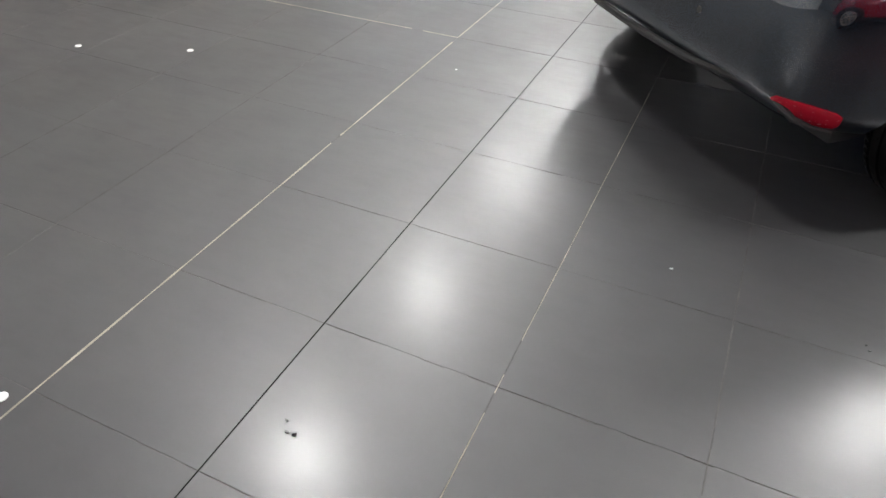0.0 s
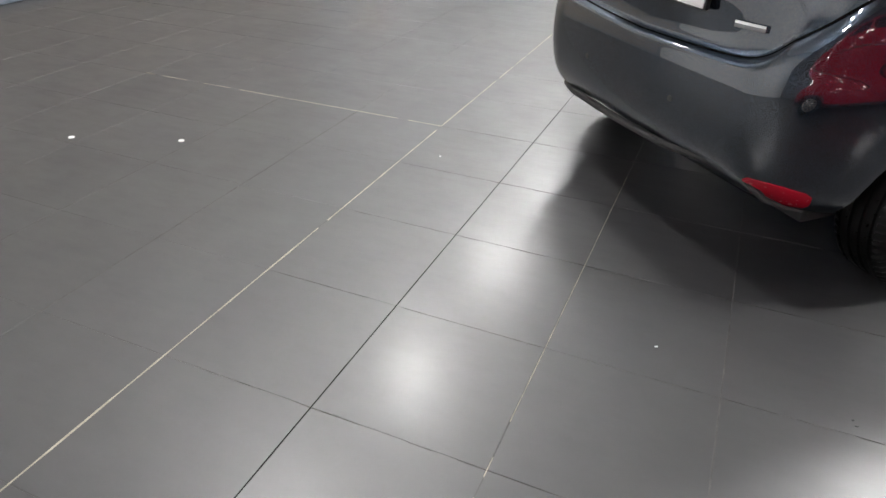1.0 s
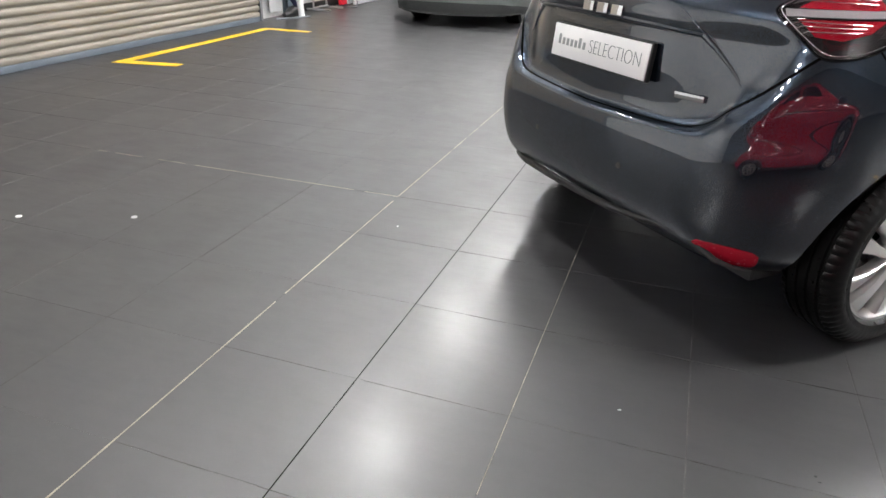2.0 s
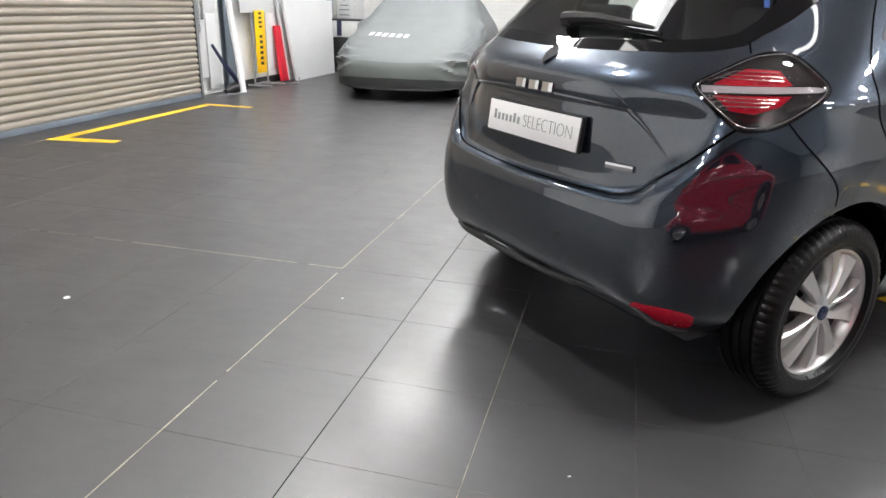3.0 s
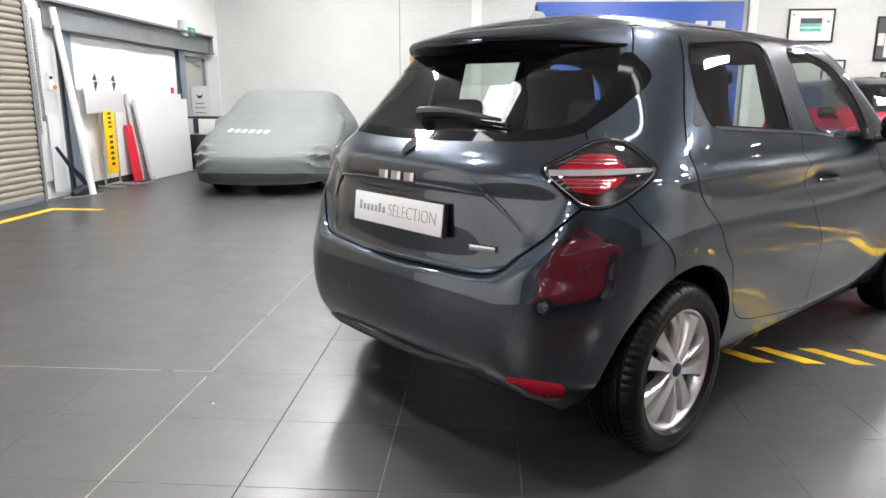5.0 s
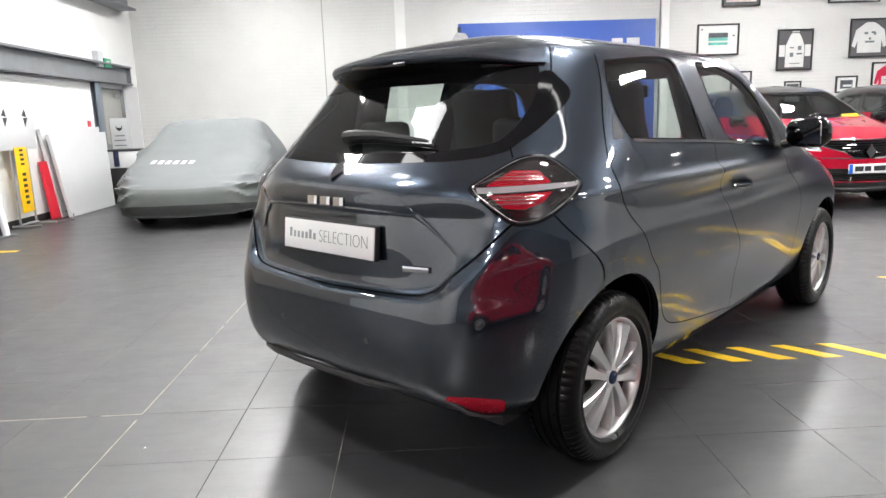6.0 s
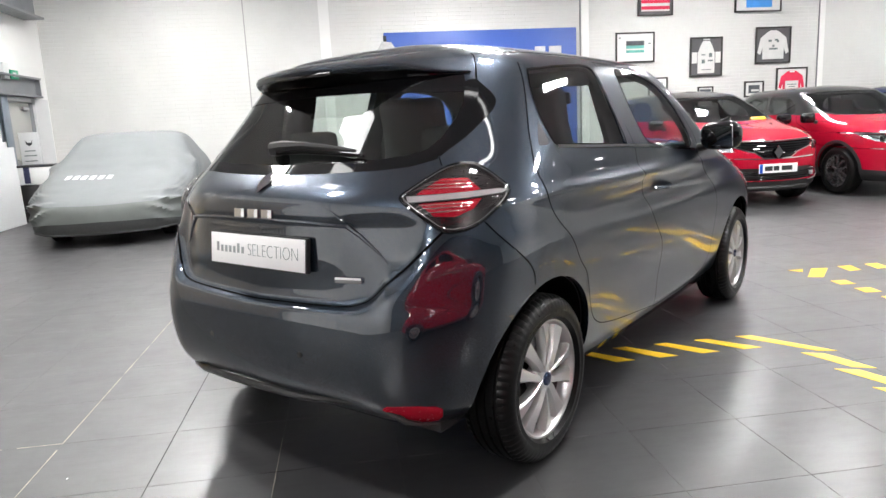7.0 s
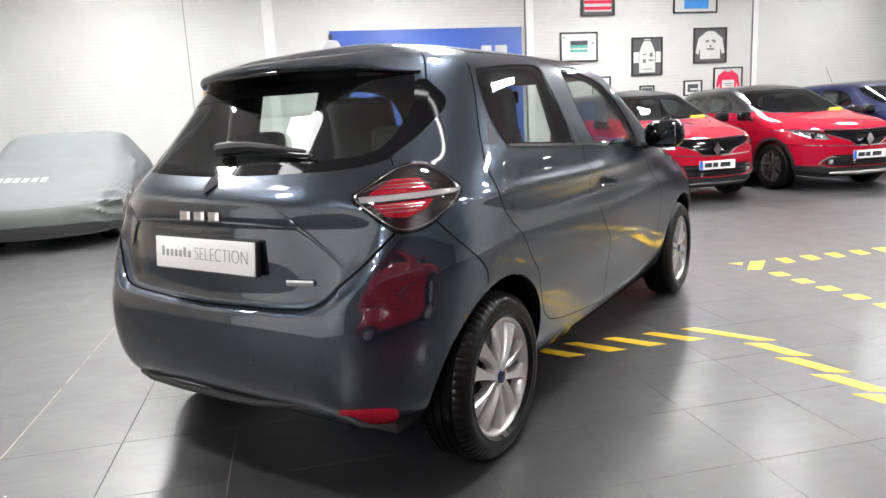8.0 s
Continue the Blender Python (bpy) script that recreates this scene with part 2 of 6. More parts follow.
# ---- mesh tools ----
def link_mesh(name, bm, material, parent=None, label="", smooth=False):
    me = bpy.data.meshes.new(name)
    bm.normal_update()
    bm.to_mesh(me)
    bm.free()
    for m in material if isinstance(material, (list, tuple)) else [material]:
        me.materials.append(m)
    if smooth:
        me.polygons.foreach_set("use_smooth", [True] * len(me.polygons))
        me.set_sharp_from_angle(angle=radians(38))
    ob = new(name, me)
    ob.parent = parent
    if label:
        ob["label"] = label
    return ob


def part(name, bm, material, parent, label="", smooth=True):
    return link_mesh(name, bm, material, parent, label, smooth)


def thing(name, m, label, category, group="", kind=""):
    ob = new(name)
    ob.matrix_world = m
    return tagged(ob, label, category, group, kind)


def box(bm, centre, size, bevel=0.0, turn=None, seg=2):
    """A box, with rounded edges if bevel is given, added to bm."""
    b = bmesh.new()
    bmesh.ops.create_cube(b, size=1)
    bmesh.ops.scale(b, vec=size, verts=b.verts)
    if bevel:
        bmesh.ops.bevel(b, geom=b.edges[:], offset=bevel, segments=seg, affect="EDGES", profile=0.5)
    m = Matrix.Translation(centre) @ (turn or Matrix.Identity(4))
    bmesh.ops.transform(b, matrix=m, verts=b.verts)
    join(bm, b)
    return bm


def join(bm, other):
    me = bpy.data.meshes.new("scrap")
    other.to_mesh(me)
    other.free()
    bm.from_mesh(me)
    bpy.data.meshes.remove(me)


def solid(centre, size, bevel=0.0, turn=None, seg=2):
    return box(bmesh.new(), centre, size, bevel, turn, seg)


def tube(bm, points, radius, sides=8, closed=False):
    """A round bar along points; radius is one number or one for each point."""
    pts = [Vector(p) for p in points]
    rad = radius if isinstance(radius, (list, tuple)) else [radius] * len(pts)
    rings, n, side = [], len(pts), None
    for i, p in enumerate(pts):
        a = pts[(i + 1) % n] if closed or i + 1 < n else p
        c = pts[i - 1] if closed or i else p
        d = (a - c).normalized()
        if side is None:
            side = d.orthogonal().normalized()
        side = (side - d * side.dot(d)).normalized()
        up = d.cross(side)
        rings.append([bm.verts.new(p + rad[i] * (math.cos(k * math.tau / sides) * side + math.sin(k * math.tau / sides) * up)) for k in range(sides)])
    for i in range(n if closed else n - 1):
        r, s = rings[i], rings[(i + 1) % n]
        for k in range(sides):
            bm.faces.new((r[k], r[(k + 1) % sides], s[(k + 1) % sides], s[k]))
    if not closed:
        bm.faces.new(rings[0][::-1])
        bm.faces.new(rings[-1])
    return bm


def lathe(profile, steps=64, wobble=None):
    """A solid turned about the x axis from (x, radius) pairs."""
    bm = bmesh.new()
    rings = []
    for k in range(steps):
        a = k * math.tau / steps
        rings.append([bm.verts.new((x, (r + (wobble(i, k) if wobble else 0)) * math.cos(a), (r + (wobble(i, k) if wobble else 0)) * math.sin(a))) for i, (x, r) in enumerate(profile)])
    for k in range(steps):
        r, s = rings[k], rings[(k + 1) % steps]
        for i in range(len(profile) - 1):
            bm.faces.new((r[i], s[i], s[i + 1], r[i + 1]))
    return bm


def plate_of(points, thick, bm=None):
    """A flat plate from an outline in the xz plane, its face at y = 0 and its back at y = thick."""
    bm = bm or bmesh.new()
    a, b = [bm.verts.new((x, 0, z)) for x, z in points], [bm.verts.new((x, thick, z)) for x, z in points]
    bm.faces.new(a)
    bm.faces.new(b[::-1])
    for i in range(len(points)):
        j = (i + 1) % len(points)
        bm.faces.new((a[j], a[i], b[i], b[j]))
    bmesh.ops.recalc_face_normals(bm, faces=bm.faces)
    return bm


def words(text, size, depth, name, material, parent, m, label="", width=1.0):
    """Raised lettering in the built-in font, as a mesh that faces -y, centred."""
    cu = bpy.data.curves.new(name, "FONT")
    cu.body, cu.offset = text, -.03 * size
    cu.size, cu.extrude, cu.align_x, cu.align_y = size, depth, "CENTER", "CENTER"
    ob = bpy.data.objects.new("scrap", cu)
    me = bpy.data.meshes.new_from_object(ob)
    bpy.data.objects.remove(ob)
    bpy.data.curves.remove(cu)
    me.materials.clear()
    me.materials.append(material)
    me.transform(m @ Matrix.Rotation(radians(90), 4, "X") @ Matrix.Diagonal((width, 1, 1, 1)))
    out = new(name, me)
    out.parent = parent
    if label:
        out["label"] = label
    return out


def flowing(line, times=3):
    """An open line with its corners rounded off, its ends kept."""
    for _ in range(times):
        line = line[:1] + [(a[0] + (b[0] - a[0]) * k, a[1] + (b[1] - a[1]) * k) for a, b in zip(line, line[1:]) for k in (.25, .75)] + line[-1:]
    return line


class Shell:
    """A car's skin, right half: u runs round the plan from the tail's middle (0) over the rear corner (1 to 2), the flank
    (2 to 6) and the front corner (6 to 7) to the nose's middle (8); v climbs row by row from the sill to the roof's ridge."""

    def __init__(self, z_rear, z_side, z_front, half, y_rear, bow_rear, rx, ry, y_front, bow_front, fx, fy, taper, mid, bumps=(), ledge=None, nu=128, nv=8):
        cols = [np.array(c, float) for c in (z_rear, z_side, z_front, half, y_rear, bow_rear, rx, ry, y_front, bow_front, fx, fy)]
        self.rows, self.nv, self.nu = len(z_rear), nv, nu
        vs = np.linspace(0, self.rows - 1, (self.rows - 1) * nv + 1)
        cols = [self.soften(self.curve(c, vs)) for c in cols]
        zr, zs, zf, w, yr, br, ax, ay, yf, bf, cx, cy = [c[None, :] for c in cols]
        u = np.linspace(0, 8, nu + 1)[:, None]
        one = np.ones_like(u * w)
        a, b = np.clip(u - 1, 0, 1) * math.pi / 2, np.clip(7 - u, 0, 1) * math.pi / 2
        s = np.clip((u - 2) / 4, 0, 1)
        x = np.where(u < 1, (w - ax) * u, np.where(u < 2, w - ax + ax * np.sin(a), np.where(u < 6, w * one, np.where(u < 7, w - cx + cx * np.sin(b), (w - cx) * (8 - u)))))
        y0, y1 = yr + ay, yf - cy
        y = np.where(u < 1, yr * one, np.where(u < 2, y0 - ay * np.cos(a), np.where(u < 6, y0 + (y1 - y0) * s, np.where(u < 7, y1 + cy * np.cos(b), yf * one))))
        rel = (x / np.maximum(w, 1e-4)) ** 2
        y = y + br * rel * (1 - s) ** 2 - bf * rel * s**2
        g = np.clip(u / 4, 0, 1)
        h = np.clip(u / 4 - 1, 0, 1)
        g, h = g * g * (3 - 2 * g), h * h * (3 - 2 * h)
        z = zr + (zs - zr) * g + (zf - zs) * h
        x = x * (1 - taper * ((y - mid) / 2.0) ** 2)
        for y_at, z_at, y_wide, z_wide, out in bumps:
            x = x + out * np.exp(-(((y - y_at) / y_wide) ** 2) - ((z - z_at) / z_wide) ** 2) * np.clip(u - 0.8, 0, 1) * np.clip(7.2 - u, 0, 1)
        if ledge:
            # the panel above the seam sits deeper than the bumper below it
            depth, seam = ledge
            above = vs[None, :] - np.interp(u, [p[0] for p in seam], [p[1] for p in seam])
            fade = np.clip((1.55 - u) / .35, 0, 1)
            y = y + (depth + .035 * np.exp(-(((u - 1.16) / .2) ** 2))) / (1 + np.exp(-above / .15)) * fade * fade * (3 - 2 * fade) * np.exp(-np.clip(z - .93, 0, 1) / .10)
        x[0], x[-1] = 0, 0
        self.grid = np.stack([x, y, z], -1)
        du, dv = np.gradient(self.grid, axis=0), np.gradient(self.grid, axis=1)
        n = np.cross(du, dv)
        n[:, -1] = (0, 0, 1)
        n[0, :, 0], n[-1, :, 0] = 0, 0
        self.normal_grid = n / np.maximum(np.linalg.norm(n, axis=-1, keepdims=True), 1e-9)

    @staticmethod
    def curve(c, vs):
        """A cubic through the rows that never overshoots them."""
        d = np.diff(c)
        m = np.zeros(len(c))
        m[0], m[-1] = d[0], d[-1]
        for i in range(1, len(c) - 1):
            m[i] = 0 if d[i - 1] * d[i] <= 0 else 2 * d[i - 1] * d[i] / (d[i - 1] + d[i])
        i = np.minimum(vs.astype(int), len(c) - 2)
        t = vs - i
        return (2 * t**3 - 3 * t**2 + 1) * c[i] + (t**3 - 2 * t**2 + t) * m[i] + (3 * t**2 - 2 * t**3) * c[i + 1] + (t**3 - t**2) * m[i + 1]

    def soften(self, c):
        for _ in range(round(self.nv**2 / 4)):
            c = np.r_[c[0], (c[:-2] + 2 * c[1:-1] + c[2:]) / 4, c[-1]]
        return c

    def take(self, grid, u, v):
        i, j = np.clip(u * self.nu / 8, 0, self.nu - 1e-6), np.clip(v * self.nv, 0, (self.rows - 1) * self.nv - 1e-6)
        a, b = int(i), int(j)
        s, t = i - a, j - b
        return (1 - s) * ((1 - t) * grid[a, b] + t * grid[a, b + 1]) + s * ((1 - t) * grid[a + 1, b] + t * grid[a + 1, b + 1])

    def at(self, u, v, out=0.0):
        """The point u, v of the skin, moved out along its normal; u below 0 is the mirrored half."""
        p = self.take(self.grid, abs(u), v) + out * self.normal(abs(u), v)
        return Vector((-p[0] if u < 0 else p[0], p[1], p[2]))

    def normal(self, u, v):
        n = self.take(self.normal_grid, u, v)
        return n / max(np.linalg.norm(n), 1e-9)


def resample(loop, step, closed=True):
    """The loop with extra points, so that none of its edges is longer than step (in skin units)."""
    out = []
    for i in range(len(loop) if closed else len(loop) - 1):
        a, b = np.array(loop[i]), np.array(loop[(i + 1) % len(loop)])
        n = max(1, math.ceil(np.hypot(*((b - a) * (0.6, 0.09))) / step))
        out += [tuple(a + (b - a) * k / n) for k in range(n)]
    return out if closed else out + [tuple(loop[-1])]


def rounded(loop, times=2, closed=True):
    """Cuts the corners off a loop, so that it runs in curves."""
    for _ in range(times):
        out = [] if closed else [loop[0]]
        for i in range(len(loop) if closed else len(loop) - 1):
            a, b = np.array(loop[i]), np.array(loop[(i + 1) % len(loop)])
            out += [tuple(0.8 * a + 0.2 * b), tuple(0.2 * a + 0.8 * b)]
        loop = out if closed else out + [loop[-1]]
    return loop


def inside(loop, pts):
    x, y = pts[:, 0], pts[:, 1]
    hit = np.zeros(len(pts), bool)
    for i in range(len(loop)):
        (x1, y1), (x2, y2) = loop[i - 1], loop[i]
        if y1 != y2:
            hit ^= ((y1 > y) != (y2 > y)) & (x < (x2 - x1) * (y - y1) / (y2 - y1) + x1)
    return hit


def arch_loop(shell, y, z, r):
    """The wheel opening, round (y, z), as a loop on the skin that is open at the sill."""
    us, vs = np.linspace(1.2, 6.9, 230), np.linspace(0, 8, 120)
    nodes = np.array([[shell.take(shell.grid, u, v) for v in vs] for u in us])
    out = []
    for k in range(29):
        a = math.radians(-25 + 230 * k / 28)
        ty, tz = y + r * math.cos(a), z + r * math.sin(a)
        d = (nodes[..., 1] - ty) ** 2 + (nodes[..., 2] - tz) ** 2
        i, j = np.unravel_index(d.argmin(), d.shape)
        u, v = us[i], vs[j]
        for _ in range(8):
            p, pu, pv = shell.take(shell.grid, u, v)[1:], shell.take(shell.grid, u + 0.02, v)[1:], shell.take(shell.grid, u, v + 0.05)[1:]
            jac = np.stack([(pu - p) / 0.02, (pv - p) / 0.05], 1)
            if abs(np.linalg.det(jac)) < 1e-6:
                break
            du, dv = np.linalg.solve(jac, np.array([ty, tz]) - p)
            u, v = u + np.clip(du, -0.1, 0.1), np.clip(v + np.clip(dv, -0.4, 0.4), 0, 9)
        out.append((u, v))
    return [(out[0][0], 0.0)] + [q for q in out if q[1] > 0.02] + [(out[-1][0], 0.0)]


class Skin:
    """The skin of a car cut into panels along loops; each loop is (label, points), the first that holds a spot names it."""

    def __init__(self, shell, loops, u_step=8 / 128, v_step=0.25):
        from mathutils.geometry import delaunay_2d_cdt
        self.shell, top = shell, shell.rows - 1
        pts, edges = [], []
        for u in np.linspace(0, 8, round(8 / u_step) + 1):
            pts += [(u, v) for v in np.linspace(0, top, round(top / v_step) + 1)]
        loops = [(name, resample([(min(8, max(0, u)), min(top, max(0, v))) for u, v in loop], 0.03)) for name, loop in loops]
        for _, loop in loops:
            k = len(pts)
            pts += loop
            edges += [(k + i, k + (i + 1) % len(loop)) for i in range(len(loop))]
        flat = [Vector((u * 0.6, v * 0.09)) for u, v in pts]
        vs, _, faces, _, _, _ = delaunay_2d_cdt(flat, edges, [], 0, 1e-5)
        self.uv = np.array([(p.x / 0.6, p.y / 0.09) for p in vs])
        self.faces = [f for f in faces if len(f) == 3]
        mid = np.array([self.uv[list(f)].mean(0) for f in self.faces])
        left = np.ones(len(mid), bool)
        self.of = {}
        for name, loop in loops:
            here = inside(loop, mid) & left
            left &= ~here
            self.of.setdefault(name, []).extend(np.flatnonzero(here))
        self.of["body"] = list(np.flatnonzero(left))
        self.loops = dict(loops)
        self.at = [shell.at(u, v) for u, v in self.uv]
        self.nor = [Vector(shell.normal(u, v)) for u, v in self.uv]

    def mesh(self, name, labels, sides, material, parent, out=0.0, dome=0.0, label="", edge=0.0):
        """One mesh of the panels that bear these labels, on the sides given (1 right, -1 left), moved out by out;
        dome: how far its middle bulges; edge: the depth of a rim that is folded in."""
        verts, faces, nors = [], [], []
        pick = [f for lb in labels for f in self.of.get(lb, ())]
        rim = []
        if dome:
            rim = [self.shell.at(u, v) for lb in labels for u, v in self.loops[lb]]
        for s in sides:
            seen = {}
            for f in pick:
                idx = []
                for k in self.faces[f]:
                    if k not in seen:
                        p, n = self.at[k], self.nor[k]
                        d = out
                        if dome:
                            near = min((p - q).length for q in rim)
                            d += dome * (1 - math.exp(-near / 0.035))
                        p = p + n * d
                        seen[k] = len(verts)
                        verts.append((p.x * s, p.y, p.z))
                        nors.append((n.x * s, n.y, n.z))
                    idx.append(seen[k])
                faces.append(idx if s > 0 else idx[::-1])
            if edge:
                count = {}
                for f in pick:
                    t = self.faces[f]
                    for a, b in ((t[0], t[1]), (t[1], t[2]), (t[2], t[0])):
                        count[(a, b)] = 1
                inner = {}
                for (a, b) in count:
                    if (b, a) not in count and min(abs(self.uv[a][0]), abs(self.uv[b][0])) > 1e-6 and max(self.uv[a][1], self.uv[b][1]) < self.shell.rows - 1.001:
                        for k in (a, b):
                            if k not in inner:
                                p = self.at[k] + self.nor[k] * (out - edge)
                                inner[k] = len(verts)
                                verts.append((p.x * s, p.y, p.z))
                                nors.append((self.nor[k].x * s, self.nor[k].y, self.nor[k].z))
                        quad = [seen[a], inner[a], inner[b], seen[b]]
                        faces.append(quad if s > 0 else quad[::-1])
        me = bpy.data.meshes.new(name)
        me.from_pydata(verts, [], faces)
        me.materials.append(material)
        me.polygons.foreach_set("use_smooth", [True] * len(me.polygons))
        if not dome and not edge:
            me.normals_split_custom_set_from_vertices(nors)
        else:
            me.set_sharp_from_angle(angle=radians(50))
        ob = new(name, me)
        ob.parent = parent
        if label:
            ob["label"] = label
        return ob

    def ribbon(self, bm, line, width, out=0.0015, sides=(1,), step=0.025):
        """A flat strip that follows a line on the skin."""
        line = resample(line, step, False)
        for s in sides:
            rows = []
            for i, (u, v) in enumerate(line):
                p, n = self.shell.at(u, v, out), Vector(self.shell.normal(abs(u), v))
                if u < 0:
                    n.x = -n.x
                a, b = line[max(0, i - 1)], line[min(len(line) - 1, i + 1)]
                d = (self.shell.at(*b) - self.shell.at(*a)).normalized()
                w = d.cross(n) * width / 2
                rows.append([bm.verts.new((q.x * s, q.y, q.z)) for q in (p - w, p + w)])
            for a, b in zip(rows, rows[1:]):
                f = (a[0], b[0], b[1], a[1])
                bm.faces.new(f if s > 0 else f[::-1])
        return bm


# ---- wheels ----
def wheel(parent, at, side, radius=0.31, wide=0.195, rim=0.205, spokes="pairs", metal=None, cap=None):
    """An alloy wheel; its outer face looks to +x for side 1."""
    metal = metal or M_ALLOY
    h = wide / 2
    lip = h - 0.012
    barrel = lathe([(-h + .02, rim - .004), (-h + .02, rim + .006), (lip - .006, rim + .008), (lip, rim + .006), (lip, rim - .006), (lip - .012, rim - .014), (lip - .04, rim - .022), (-h + .03, rim - .03), (-h + .02, rim - .004)], 64)
    wh = part("wheel", barrel, metal, parent, "silver alloy wheel rim")
    wh.matrix_basis = Matrix.Translation(at) @ (Matrix.Identity(4) if side > 0 else Matrix.Rotation(math.pi, 4, "Z"))
    bm = bmesh.new()
    n = 5
    for k in range(n):
        for o in (-1, 1):
            mid = k * math.tau / n
            if spokes == "pairs":
                stations = ((0.026, mid + o * radians(22), 0.014, 0.014), (0.060, mid + o * radians(20), 0.0140, 0.018), (0.105, mid + o * radians(16), 0.0160, 0.020), (0.150, mid + o * radians(14.5), 0.0235, 0.018), (rim - .022, mid + o * radians(14), 0.0340, .013), (rim - .002, mid + o * radians(14.5), 0.0400, .005))
            else:
                stations = ((0.030, mid, 0.020, 0.012), (0.10, mid + o * radians(9), 0.018, 0.014), (rim - .012, mid + o * radians(26), 0.022, 0.0))
            ring = []
            for r, a, w, x in stations:
                c, d = Vector((0, math.cos(a), math.sin(a))), Vector((0, -math.sin(a), math.cos(a)))
                f, back, slope = Vector((lip - .022 + x, 0, 0)), Vector((.034, 0, 0)), Vector((.009, 0, 0))
                # a flat crown that leans away from its twin, with steep flanks
                inner, outer = f - slope * .3, f + slope * .5
                low, high = (outer, inner) if o < 0 else (inner, outer)
                ring.append([bm.verts.new(q) for q in (f - back + c * r - d * w, low - slope + c * r - d * w * .96, low + c * r - d * w * .72, high + c * r + d * w * .72, high - slope + c * r + d * w * .96, f - back + c * r + d * w)])
            for p, q in zip(ring, ring[1:]):
                for i in range(6):
                    j = (i + 1) % 6
                    bm.faces.new((p[i], p[j], q[j], q[i]))
    bmesh.ops.recalc_face_normals(bm, faces=bm.faces)
    part("spokes", bm, metal, wh)
    # The rim's inside is silver too; dark metal stands for the shade there.
    part("inner_barrel", lathe([(lip - .052, rim - .025), (lip - .07, rim - .030), (-h + .035, rim - .036)], 48), M_DISC, wh, "inner rim coloured dark for the shade behind the spokes")
    part("hub", lathe([(lip - .06, .058), (lip - .02, .056), (lip - .008, .046), (lip - .004, .03), (lip - .004, .0)], 32), metal, wh)
    part("hub_cap", lathe([(lip - .006, .026), (lip + .001, .025), (lip + .003, .020), (lip + .003, .0)], 24), cap or M_INK, wh, "round dark hub cap")
    for k in range(5):
        a = (k + .5) * math.tau / 5
        part("wheel_bolt", tube(bmesh.new(), [(lip - .03, .042 * math.cos(a), .042 * math.sin(a)), (lip - .009, .042 * math.cos(a), .042 * math.sin(a))], .008, 6), M_DISC, wh)
    part("brake_disc", lathe([(-.02, .06), (-.02, .135), (-.002, .135), (-.002, .06)], 48), M_DISC, wh)
    part("brake_caliper", solid((-.012, .0, .118), (.05, .12, .05), .012), M_STEEL, wh)
    prof = [(-h + .02, rim), (-h + .004, rim + .02), (-h - .006, radius - .055), (-h + .004, radius - .022), (-h + .02, radius - .006)]
    for x in (-.55, -.18, .18, .55):
        prof += [(x * h - .007, radius), (x * h - .005, radius - .008), (x * h + .005, radius - .008), (x * h + .007, radius)]
    prof += [(h - .02, radius - .006), (h - .004, radius - .022), (h + .005, radius - .042), (h + .006, radius - .056), (h + .003, radius - .064), (h + .005, rim + .030), (h + .004, rim + .024), (h + .0045, rim + .014), (h - .002, rim + .008), (h - .014, rim)]
    last = len(prof)

    def lugs(i, k):
        return -.0050 if k % 3 == 0 and i in (3, 4, 5, last - 11, last - 10, last - 9) else 0

    part("tyre", lathe(prof, 198, lugs), M_RUBBER, wh, "black road tyre with tread")
    return wh


def seat(parent, x, y, name="front_seat"):
    """A one-piece bucket seat, its headrest part of the tall back."""
    bm = solid((x, y + .10, .52), (.48, .50, .16), .05, seg=3)
    back = solid((0, 0, 0), (.55, .13, .94), .05, seg=3)
    bmesh.ops.subdivide_edges(back, edges=[e for e in back.edges if abs(e.verts[0].co.z - e.verts[1].co.z) > .3], cuts=6)
    for v in back.verts:
        if v.co.z > -.05:
            k = min(1, (v.co.z + .05) / .34)
            v.co.x *= 1 - .26 * k * k * (3 - 2 * k)
            v.co.y *= 1 - .25 * k
    bmesh.ops.transform(back, matrix=Matrix.Translation((x, y - .22, .92)) @ Matrix.Rotation(radians(12), 4, "X"), verts=back.verts)
    join(bm, back)
    s = part(name, bm, M_SEAT, parent, "dark cloth bucket seat")
    part("seat_piping", tube(bmesh.new(), [(x - .2, y - .12, .62), (x - .22, y - .16, .85), (x - .15, y - .21, 1.05), (x - .09, y - .25, 1.27), (x, y - .26, 1.32), (x + .09, y - .25, 1.27), (x + .15, y - .21, 1.05), (x + .22, y - .16, .85), (x + .2, y - .12, .62)], .006, 6), M_STEEL, s)


